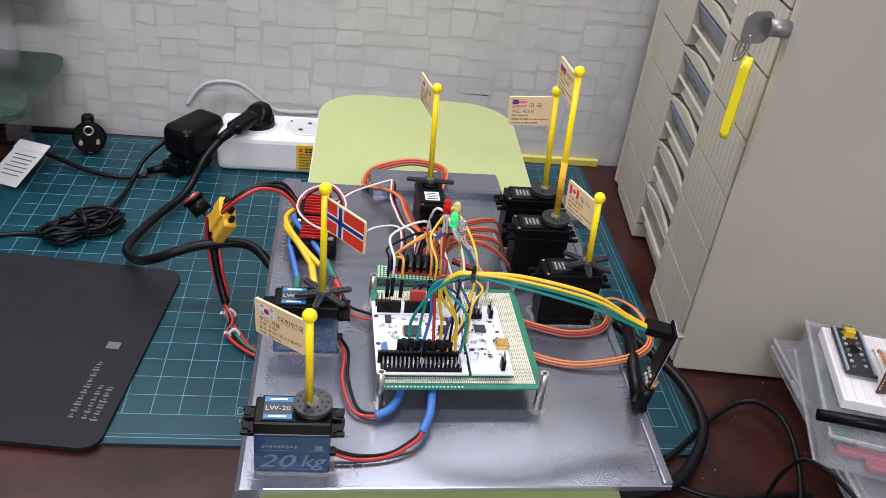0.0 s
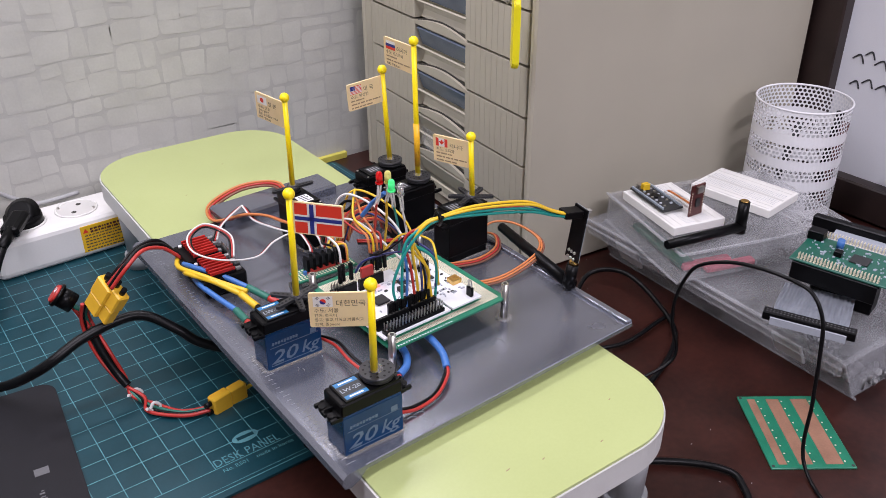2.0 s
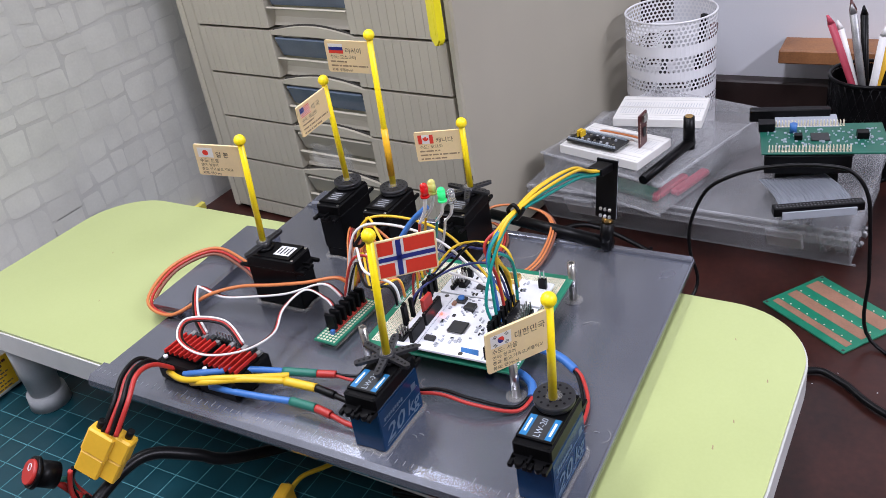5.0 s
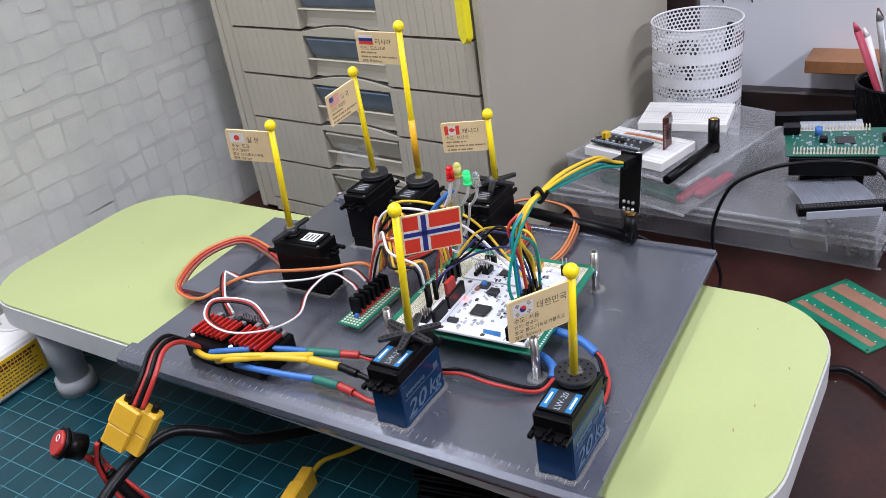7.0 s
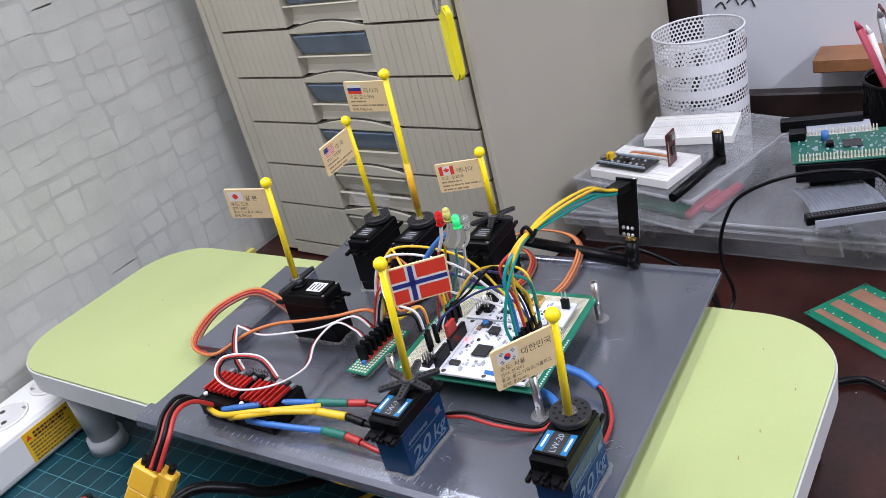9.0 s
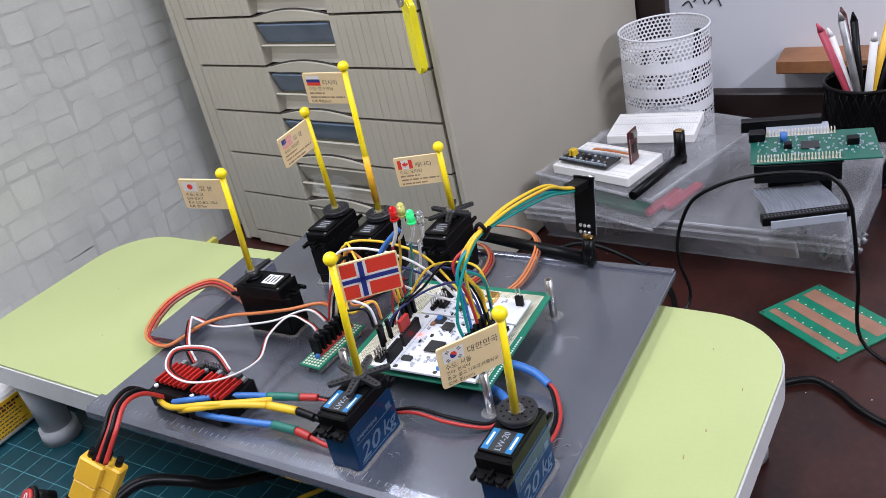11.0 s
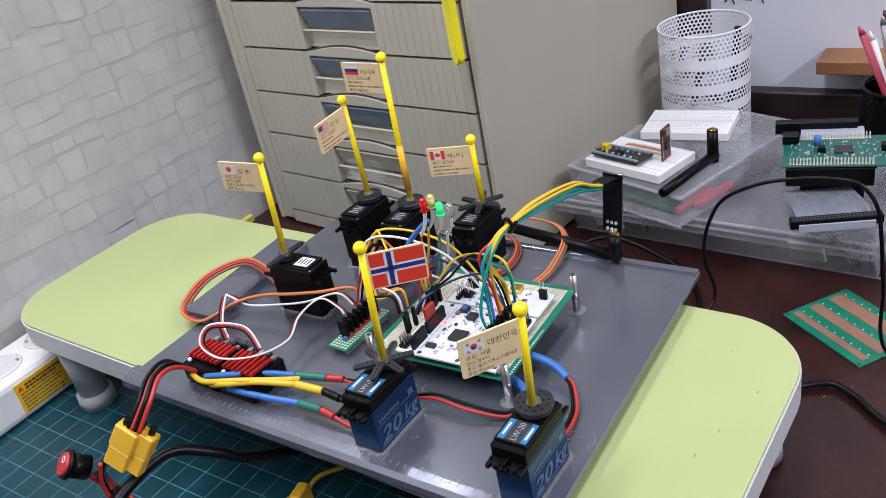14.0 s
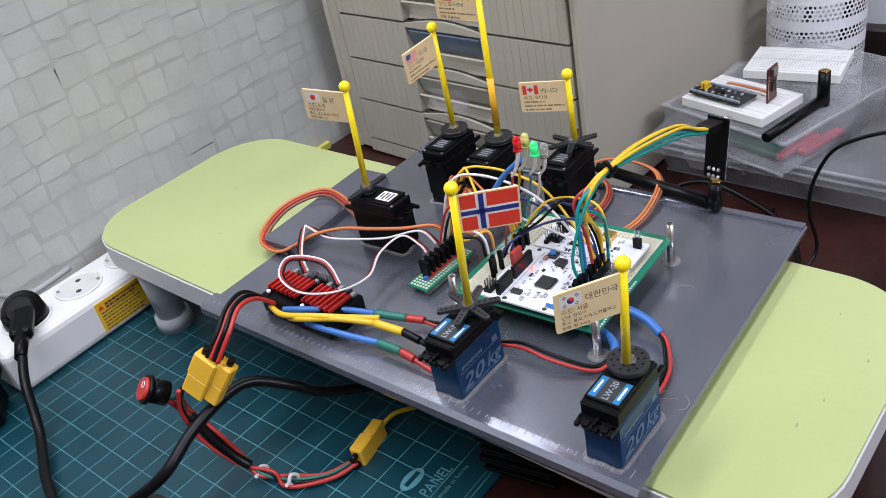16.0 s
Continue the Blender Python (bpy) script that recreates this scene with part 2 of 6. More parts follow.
class Shape:
    """A bmesh with a few solid forms."""

    def __init__(self):
        self.bm = bmesh.new()

    def box(self, c, s, bevel=0.0, turn=None, seg=1):
        r = bmesh.ops.create_cube(self.bm, size=1.0)
        vs = r["verts"]
        for v in vs:
            v.co = Vector((v.co.x * s[0], v.co.y * s[1], v.co.z * s[2]))
        if bevel:
            es = list({e for v in vs for e in v.link_edges})
            r = bmesh.ops.bevel(self.bm, geom=es, offset=bevel, segments=seg, affect="EDGES", profile=0.5)
            vs = list({v for f in r["faces"] for v in f.verts} | {v for v in vs if v.is_valid})
        m = Matrix.Translation(c) @ (turn.to_4x4() if turn else Matrix())
        for v in vs:
            v.co = m @ v.co
        return self

    def cyl(self, a, b, r0, r1=None, seg=16, caps=True):
        a, b = Vector(a), Vector(b)
        d = b - a
        r = bmesh.ops.create_cone(self.bm, cap_ends=caps, segments=seg, radius1=r0, radius2=r0 if r1 is None else r1, depth=d.length)
        m = Matrix.Translation((a + b) / 2) @ d.to_track_quat("Z", "Y").to_matrix().to_4x4()
        for v in r["verts"]:
            v.co = m @ v.co
        for f in {f for v in r["verts"] for f in v.link_faces}:
            f.smooth = len(f.verts) == 4
        return self

    def ball(self, c, r, seg=16, squash=1.0):
        q = bmesh.ops.create_uvsphere(self.bm, u_segments=seg, v_segments=seg // 2 + 2, radius=r)
        for v in q["verts"]:
            v.co = Vector((v.co.x, v.co.y, v.co.z * squash)) + Vector(c)
            for f in v.link_faces:
                f.smooth = True
        return self

    def prism(self, outline, z0, z1, m=None):
        """A flat outline, drawn up from z0 to z1."""
        m = m or Matrix()
        lo = [self.bm.verts.new(m @ Vector((x, y, z0))) for x, y in outline]
        hi = [self.bm.verts.new(m @ Vector((x, y, z1))) for x, y in outline]
        self.bm.faces.new(lo[::-1])
        self.bm.faces.new(hi)
        n = len(lo)
        for i in range(n):
            self.bm.faces.new((lo[i], lo[(i + 1) % n], hi[(i + 1) % n], hi[i]))
        return self

    def tube(self, pts, r, seg=8, flat=1.0, steps=7):
        pts = [Vector(p) for p in pts]
        line = []
        for i in range(len(pts) - 1):
            p0, p1, p2, p3 = pts[max(i - 1, 0)], pts[i], pts[i + 1], pts[min(i + 2, len(pts) - 1)]
            for k in range(steps):
                t = k / steps
                line.append(0.5 * (2 * p1 + (p2 - p0) * t + (2 * p0 - 5 * p1 + 4 * p2 - p3) * t * t + (3 * p1 - p0 - 3 * p2 + p3) * t ** 3))
        line.append(pts[-1])
        up = Vector((0.13, 0.21, 0.97)).normalized()
        rings = []
        for i, p in enumerate(line):
            d = (line[min(i + 1, len(line) - 1)] - line[max(i - 1, 0)]).normalized()
            side = d.cross(up)
            if side.length < 1e-4:
                side = d.cross(Vector((1, 0, 0)))
            side.normalize()
            up = side.cross(d).normalized()
            rings.append([self.bm.verts.new(p + side * (r * flat * math.cos(6.28319 * k / seg)) + up * (r * math.sin(6.28319 * k / seg))) for k in range(seg)])
        for a, b in zip(rings, rings[1:]):
            for k in range(seg):
                self.bm.faces.new((a[k], a[(k + 1) % seg], b[(k + 1) % seg], b[k])).smooth = True
        self.bm.faces.new(rings[0][::-1])
        self.bm.faces.new(rings[-1])
        return self


def rounded(x0, y0, x1, y1, r, n=8):
    out = []
    for cx, cy, a in ((x1 - r, y1 - r, 0), (x0 + r, y1 - r, 90), (x0 + r, y0 + r, 180), (x1 - r, y0 + r, 270)):
        for k in range(n + 1):
            t = radians(a + 90 * k / n)
            out.append((cx + r * math.cos(t), cy + r * math.sin(t)))
    return out


def mesh_of(name, shape, mat):
    me = bpy.data.meshes.new(name)
    bmesh.ops.recalc_face_normals(shape.bm, faces=shape.bm.faces)
    shape.bm.to_mesh(me)
    shape.bm.free()
    me.materials.append(mat)
    return me


def part(name, shape, mat, parent=None, label=""):
    ob = new(name, mesh_of(name, shape, M[mat]))
    if parent:
        ob.parent = parent
    return tagged(ob, label)


def thing(name, label, category, m=None, group="", kind=""):
    e = new(name)
    e.empty_display_size = 0.02
    e.matrix_basis = m or Matrix()
    return tagged(e, label, category, group, kind)


def lettering(name, text, size, mat, parent, m, depth=0.00004, wide=1.0, align="LEFT", label="", shear=0.0, bold=0.0):
    c = bpy.data.curves.new(name, "FONT")
    c.body, c.size, c.extrude, c.align_x, c.resolution_u = text, size, depth, align, 2
    c.shear, c.offset = shear, bold
    tmp = new(name + "_tmp", c)
    bpy.context.view_layer.update()
    me = bpy.data.meshes.new_from_object(tmp.evaluated_get(bpy.context.evaluated_depsgraph_get()))
    bpy.data.objects.remove(tmp)
    me.transform(m @ Matrix.Diagonal((wide, 1, 1, 1)))
    me.materials.clear()
    me.materials.append(M[mat])
    ob = new(name, me)
    ob.parent = parent
    return tagged(ob, label)


def wire(name, label, pts, r, mat, category="cable", group="", seg=8, flat=1.0):
    ob = part(name, Shape().tube(pts, r, seg, flat), mat)
    return tagged(ob, label, category, group)


# ---- structure ----
DESK_Z, TOP, PLATE = 0.0, 0.094, 0.103
WALL_Y, BOARD_X = 0.600, 0.735


def slab(name, c, s, mat, label, category, bevel=0.0):
    return tagged(part(name, Shape().box(c, s, bevel), mat), label, category, kind="structure")


slab("desk_top", (-0.30, -0.10, -0.0125), (2.07, 1.40, 0.025), "desk", "dark reddish-brown laminate desk top against the wall", "desk", 0.002)
# floor, ceiling, west and south walls are out of view, added for bounced light
slab("floor", (-0.3, -1.0, -0.74), (3.4, 3.4, 0.02), "wood", "unseen brown floor added to close the room", "floor")
slab("ceiling", (-0.3, -1.0, 1.70), (3.4, 3.4, 0.04), "plaster", "unseen grey ceiling added to bounce lamp light", "ceiling")
slab("wall_west", (-1.95, -1.0, 0.48), (0.06, 3.3, 2.4), "plaster", "unseen grey wall added to bounce lamp light", "wall")
slab("wall_south", (-0.3, -2.65, 0.48), (3.3, 0.06, 2.4), "plaster", "unseen grey wall added to bounce lamp light", "wall")
wall_n = slab("wall_north", (-0.3, WALL_Y + 0.03, 0.48), (3.3, 0.06, 2.4), "wall", "wall with pale grey stone-pattern wallpaper", "wall")
slab("wall_east", (BOARD_X + 0.045, -1.0, 0.48), (0.06, 3.2, 2.4), "plaster", "unseen grey wall added to bounce lamp light behind the whiteboard", "wall")


def ashlar(x0, z0, x1, z1, rng, out):
    w, h = x1 - x0, z1 - z0
    if (w < 0.041 and h < 0.032) or (w < 0.024 and h < 0.043) or min(w, h) < 0.018:
        out.append((x0, z0, x1, z1))
        return
    if w / h > rng.uniform(0.75, 1.45):
        c = x0 + w * rng.uniform(0.36, 0.64)
        ashlar(x0, z0, c, z1, rng, out)
        ashlar(c, z0, x1, z1, rng, out)
    else:
        c = z0 + h * rng.uniform(0.36, 0.64)
        ashlar(x0, z0, x1, c, rng, out)
        ashlar(x0, c, x1, z1, rng, out)


cells = []
rng = random.Random(11)
ashlar(-1.0, 0.004, 0.72, 0.80, rng, cells)
relief = Shape()
for x0, z0, x1, z1 in cells:
    g = rng.uniform(0.0010, 0.0017)
    cut = rng.uniform(0.10, 0.24)
    j = [rng.uniform(-0.0022, 0.0022) for _ in range(8)]
    quad = [(x0 + g + j[0], z0 + g + j[1]), (x1 - g + j[2], z0 + g + j[3]), (x1 - g + j[4], z1 - g + j[5]), (x0 + g + j[6], z1 - g + j[7])]
    ring = []
    for k in range(4):
        (px, pz), (cx, cz), (qx, qz) = quad[k - 1], quad[k], quad[(k + 1) % 4]
        c1 = cut * rng.uniform(0.4, 1.0)
        ring += [(cx + (px - cx) * c1, cz + (pz - cz) * c1), (cx + (px - cx + qx - cx) * c1 * 0.3, cz + (pz - cz + qz - cz) * c1 * 0.3), (cx + (qx - cx) * c1, cz + (qz - cz) * c1)]
    relief.bm.faces.new([relief.bm.verts.new((x, WALL_Y - 0.0003, z)) for x, z in ring])
tagged(part("wallpaper_stone", relief, "stone", wall_n, "pale embossed wallpaper stones"), kind="stuff")
wall_n.matrix_basis = Matrix()
tagged(part("baseboard", Shape().box((0.262, WALL_Y - 0.004, 0.004), (0.19, 0.006, 0.009), 0.001), "yellow_trim"), "narrow yellow strip along the foot of the wall", "trim", kind="structure")

# whiteboard with its dark frame
wb = thing("whiteboard", "whiteboard in a dark frame with handwritten marks", "whiteboard", pose(BOARD_X, 0, 0))
part("panel", Shape().box((0.004, -0.34, 0.395), (0.008, 1.0, 0.71)), "board", wb)
part("frame_bottom", Shape().box((-0.004, -0.32, 0.022), (0.026, 1.05, 0.040), 0.002), "dark_trim", wb)
part("frame_side", Shape().box((-0.004, 0.1815, 0.39), (0.026, 0.046, 0.70), 0.002), "dark_trim", wb)
for i, (y, z, s) in enumerate(((0.138, 0.170, 0.008), (0.126, 0.176, 0.007), (0.112, 0.168, 0.009), (0.099, 0.174, 0.007), (0.136, 0.142, 0.007), (0.122, 0.146, 0.008), (0.105, 0.143, 0.009), (0.088, 0.150, 0.007))):
    part("marker_stroke", Shape().tube([(-0.0006, y + s, z), (-0.0006, y, z + s * 0.7), (-0.0006, y - s * 0.6, z - s * 0.4)], 0.0009, 5), "ink", wb)

# ---- drawer cabinet ----
cab = thing("drawer_cabinet", "beige plastic desktop cabinet with a stack of ribbed drawers", "cabinet", pose(0.3365, 0.2235, 0, 0, 0, -5.5))
CW, CD, CH = 0.338, 0.372, 0.45
part("side_panel", Shape().box((CD / 2, 0.004, CH / 2 + 0.002), (CD, 0.008, CH), 0.002), "cab", cab)
part("side_panel", Shape().box((CD / 2, CW - 0.004, CH / 2 + 0.002), (CD, 0.008, CH), 0.002), "cab", cab)
part("back_panel", Shape().box((CD - 0.004, CW / 2, CH / 2 + 0.002), (0.006, CW - 0.018, CH - 0.01)), "cab", cab)
part("top_panel", Shape().box((CD / 2, CW / 2, CH + 0.006), (CD + 0.004, CW + 0.004, 0.008), 0.002), "cab", cab)
part("front_frame", Shape().box((0.006, CW - 0.0165, CH / 2 + 0.002), (0.010, 0.0165, CH - 0.004), 0.002), "cab", cab)
# added dark sheet close behind the drawers, stands in for shade in the gaps
part("gap_shade_sheet", Shape().box((0.045, CW / 2, CH / 2), (0.004, CW - 0.02, CH - 0.02)), "cab_dark", cab)
PITCH = 0.0487
for row in range(9):
    z0 = 0.0185 + (row - 1) * PITCH + 0.0012
    z1 = z0 + PITCH - 0.0026
    if row == 0:
        z0 = 0.003
    zc, h = (z0 + z1) / 2, z1 - z0
    ya, yb, yc, yd = 0.0105, 0.112, 0.212, 0.312
    dr = part("drawer", Shape().box((0.020, (ya + yd) / 2, zc), (0.012, yd - ya, h), 0.001), "cab", cab)
    for p0, p1 in ((ya, yb), (yc, yd)):
        n = 11
        prof = [(0.0155, p0), (0.0010, p0), (0.0, p0 + 0.001)]
        for k in range(1, n):
            y = p0 + (p1 - p0) * k / n
            prof += [(0.0, y - 0.0006), (0.0004, y - 0.0002), (0.0004, y + 0.0002), (0.0, y + 0.0006)]
        prof += [(0.0, p1 - 0.001), (0.0010, p1), (0.0155, p1)]
        part("ribbed_panel", Shape().prism(prof, z0, z1), "cab", dr)
    if h > 0.03:
        turn = Euler((0, radians(-20), 0)).to_matrix()
        part("label_window", Shape().box((0.0065, (yb + yc) / 2, z0 + 0.0298), (0.0035, yc - yb - 0.005, 0.0205), 0.0006, turn), "cab_label" if row > 2 else "cab", dr, "blue-grey label window" if row > 2 else "")
        part("lip", Shape().box((0.0026, (yb + yc) / 2, z0 + 0.0188), (0.0034, yc - yb - 0.002, 0.0016), 0.0006), "cab", dr)
        scoop = [(0.026, 0.0005), (0.0085, 0.0005), (0.0105, 0.0030), (0.0125, 0.0080), (0.0130, 0.0185), (0.026, 0.0185)]
        upright = Matrix(((1, 0, 0, 0), (0, 0, 1, 0), (0, 1, 0, z0), (0, 0, 0, 1)))
        part("finger_grip", Shape().prism(scoop, yb, yc, upright), "cab", dr)
        facing = Matrix(((0, 0, 1, 0), (1, 0, 0, 0), (0, 1, 0, z1), (0, 0, 0, 1)))
        bow = [(k / 14, math.sin(math.pi * k / 14)) for k in range(15)]
        arch = [(yb + (yc - yb) * u, -0.0005 + 0.0062 * v) for u, v in bow] + [(yc, -0.0040), (yb, -0.0040)]
        part("grip_arch", Shape().prism(arch, 0.0012, 0.0044, facing), "cab", dr)
        # dark bowed strip painting the shadow line over the grip arch
        gap = [(yb + (yc - yb) * u, 0.0008 + 0.0064 * v) for u, v in bow] + [(yc, -0.0030), (yb, -0.0030)]
        part("arch_shade", Shape().prism(gap, 0.0047, 0.0056, facing), "cab_dark", dr)
# crumpled clear film tucked into one drawer grip
s = Shape()
rr = random.Random(4)
g = [[s.bm.verts.new((-0.004 - rr.random() * 0.007, 0.135 + 0.010 * i, 0.082 + 0.0075 * j + rr.uniform(-0.002, 0.002))) for j in range(4)] for i in range(6)]
for i in range(5):
    for j in range(3):
        s.bm.faces.new((g[i][j], g[i + 1][j], g[i + 1][j + 1], g[i][j + 1]))
film = part("plastic_film", s, "clear_edge")
film.matrix_basis = cab.matrix_basis.copy()
tagged(film, "crumpled clear plastic film in a drawer grip", "plastic film")

# key with yellow tag in the lock
key = thing("key", "dark key in the cabinet lock with a yellow plastic tag", "key", cab.matrix_basis @ pose(-0.004, 0.002, 0.300))
part("lock_barrel", Shape().cyl((-0.010, 0, 0), (0.004, 0, 0), 0.006), "keymetal", key)
part("bow", Shape().prism(rounded(-0.011, -0.010, 0.011, 0.012, 0.006), -0.0008, 0.0008, Matrix.Translation((-0.017, 0, -0.002)) @ Euler((radians(90), 0, radians(20))).to_matrix().to_4x4()), "keymetal", key)
for dx in (-0.0012, 0.0012):
    part("ring", Shape().tube([(-0.022 + dx, -0.002, -0.006), (-0.0255 + dx, 0.001, -0.015), (-0.0245 + dx, 0.0, -0.0255), (-0.0205 + dx, -0.001, -0.016), (-0.022 + dx, -0.002, -0.006)], 0.0008, 6), "steel", key)
tag_m = Matrix.Translation((-0.016, 0, -0.022)) @ Euler((radians(90), 0, radians(62))).to_matrix().to_4x4()
tg2 = Shape().prism(rounded(-0.0072, -0.060, 0.0072, 0, 0.0058), -0.0030, 0.0030, tag_m)
bmesh.ops.bevel(tg2.bm, geom=[e for e in tg2.bm.edges if len(e.link_faces) == 2 and min(len(f.verts) for f in e.link_faces) == 4 and max(len(f.verts) for f in e.link_faces) > 4], offset=0.0013, segments=2, affect="EDGES")
tag = part("tag", tg2, "keytag", key, "long yellow plastic tag")
part("recess", Shape().prism(rounded(-0.0032, -0.052, 0.0032, -0.010, 0.003), -0.0032, 0.0032, tag_m), "keytag", tag)

# ---- cutting mat ----
mat = thing("cutting_mat", "teal green cutting mat with a pale printed grid on the desk", "cutting mat")
MX0, MY0, MX1, MY1 = -0.297, 0.125, 0.334, 0.588
part("sheet", Shape().prism(rounded(MX0, MY0, MX1, MY1, 0.006), 0.0002, 0.0025), "mat", mat)
s = Shape()
GRID = 0.0200
nx, ny = int((MX1 - MX0 - 0.034) / GRID), int((MY1 - MY0 - 0.034) / GRID)
gx0, gy0 = MX1 - 0.016 - nx * GRID, MY1 - 0.014 - ny * GRID
for i in range(nx + 1):
    s.box((gx0 + i * GRID, gy0 + ny * GRID / 2, 0.0026), (0.0006, ny * GRID, 0.0001))
for j in range(ny + 1):
    s.box((gx0 + nx * GRID / 2, gy0 + j * GRID, 0.00262), (nx * GRID, 0.0006, 0.0001))
for a, w in ((0.006, 0.0007), (0.0095, 0.0004)):
    for x in (MX0 + a, MX1 - a):
        s.box((x, (MY0 + MY1) / 2, 0.0026), (w, MY1 - MY0 - 2 * a, 0.0001))
    for y in (MY0 + a, MY1 - a):
        s.box(((MX0 + MX1) / 2, y, 0.0026), (MX1 - MX0 - 2 * a, w, 0.0001))
tagged(part("printed_grid", s, "matline", mat, "pale printed grid lines"), kind="stuff")
lettering("lettering", "DESK PANEL", 0.0115, "matline", mat, pose(-0.0215, 0.1555, 0.0026), wide=0.82)
lettering("lettering", "No. R501    made in korea", 0.0052, "matline", mat, pose(-0.0185, 0.1475, 0.0026))
ov = [(0.0105 + 0.0105 * math.cos(k * 0.2618), 0.1740 + 0.0058 * math.sin(k * 0.2618)) for k in range(24)]
part("oval_mark", Shape().prism(ov, 0.0026, 0.0027), "matline", mat)
part("oval_bar", Shape().box((0.0105, 0.1740, 0.00285), (0.0135, 0.0034, 0.0002)), "mat", mat)

# ---- green folding table ----
tb = thing("folding_table", "small low table with lime-green top and pale rim on grey legs", "table", pose(0.1168, 0.2333, 0, 0, 0, -1.3))
HX, HY = 0.0995, 0.3087
part("tabletop", Shape().prism(rounded(-HX, -HY, HX, HY, 0.052, 12), TOP - 0.002, TOP), "lime", tb)
part("rim", Shape().prism(rounded(-HX - 0.0012, -HY - 0.0012, HX + 0.0012, HY + 0.0012, 0.053, 12), TOP - 0.021, TOP - 0.002), "table_edge", tb, "pale grey edge band")
for lx, ly in ((-0.077, -0.2775), (0.077, -0.2775), (-0.080, 0.245), (0.077, 0.245)):
    lg = part("leg", Shape().cyl((lx, ly, 0.0145), (lx, ly, TOP - 0.021), 0.0125, 0.015, 24), "leg", tb)
    part("foot", Shape().cyl((lx, ly, 0.0029), (lx, ly, 0.016), 0.0165, 0.0155, 24), "leg", lg)

for k, (x, y, l) in enumerate(((-0.031, -0.279, 0.0030), (-0.008, -0.284, 0.0022), (0.030, -0.293, 0.0026), (0.062, -0.268, 0.0018), (0.012, 0.230, 0.0020), (-0.045, 0.180, 0.0016))):
    part("scuff", Shape().prism([(x, y), (x + l, y + 0.0006), (x + l * 1.1, y + 0.0012), (x + 0.0004, y + 0.0009)], TOP, TOP + 0.00006), "print_brown", tb, "small grey scuff")

# ---- trimmer base plate ----
pl = thing("trimmer_base", "dark grey metal paper-trimmer base with a ruled edge", "paper trimmer", pose(0, 0, 0, 0, 0, 0.0))
PX0, PX1, PY0, PY1 = 0.0055, 0.2400, 0.0, 0.3300
FRONT = 0.0065
part("bed", Shape().prism([(PX0, 0.0), (PX1, FRONT), (PX1, PY1), (PX0, PY1)], PLATE - 0.003, PLATE), "plate", pl)
s = Shape().box(((PX0 + PX1) / 2, FRONT / 2 + 0.0004, PLATE - 0.0016), (PX1 - PX0, 0.0016, 0.0040), 0.0005, Euler((0, 0, math.atan2(FRONT, PX1 - PX0))).to_matrix())
part("front_lip", s, "plate", pl)
part("underframe", Shape().box((0.128, 0.171, PLATE - 0.0062), (0.200, 0.318, 0.0055)), "plate", pl)
rail = [(-0.0055, -0.0062), (-0.0048, -0.0022), (-0.002, 0.0002), (0.004, 0.0006), (0.0105, 0.0006), (0.0105, -0.0025), (0.006, -0.0075), (0.0, -0.0105), (-0.004, -0.0095)]
mm = Matrix.Translation((0.003, 0, PLATE)) @ Matrix(((1, 0, 0, 0), (0, 0, 1, 0), (0, 1, 0, 0), (0, 0, 0, 1)))
part("ruler_rail", Shape().prism(rail, -0.001, 0.334, mm), "plate", pl)
s = Shape()
for k in range(66):
    l = 0.0062 if k % 10 == 0 else (0.0046 if k % 5 == 0 else 0.003)
    s.box((0.0045 + l / 2, 0.006 + k * 0.005, PLATE + 0.00065), (l, 0.00035, 0.0001))
tagged(part("scale_print", s, "tick", pl), kind="stuff")
part("guide_rail", Shape().box((0.2375, 0.168, PLATE + 0.0004), (0.0060, 0.3225, 0.0036), 0.0012, seg=2), "plate", pl)
s = Shape()
for k in range(60):
    l = 0.006 if k % 5 == 0 else 0.0036
    s.box((0.2335 - l / 2, 0.012 + k * 0.005, PLATE + 0.00008), (l, 0.00035, 0.0001))
tagged(part("scale_print", s, "cab_dark", pl), kind="stuff")
wp = Euler((0, 0, radians(2.0))).to_matrix()
part("paper_stop", Shape().box((0.128, 0.332, PLATE + 0.0025), (0.112, 0.033, 0.012), 0.002, wp), "plate", pl)
part("blade_bracket", Shape().box((0.243, 0.303, PLATE + 0.002), (0.022, 0.040, 0.011), 0.002, wp), "plate", pl)

# ---- servos ----


def horn_disc(s, r):
    s.cyl((0, 0, 0), (0, 0, 0.0026), r, seg=32)
    s.cyl((0, 0, -0.002), (0, 0, 0), r * 0.9, r, seg=32)


def arm_outline(l, w0, w1):
    return [(0, -w0)] + [(l + w1 * math.sin(t), -w1 * math.cos(t)) for t in [math.pi * k / 8 for k in range(9)]] + [(0, w0)]


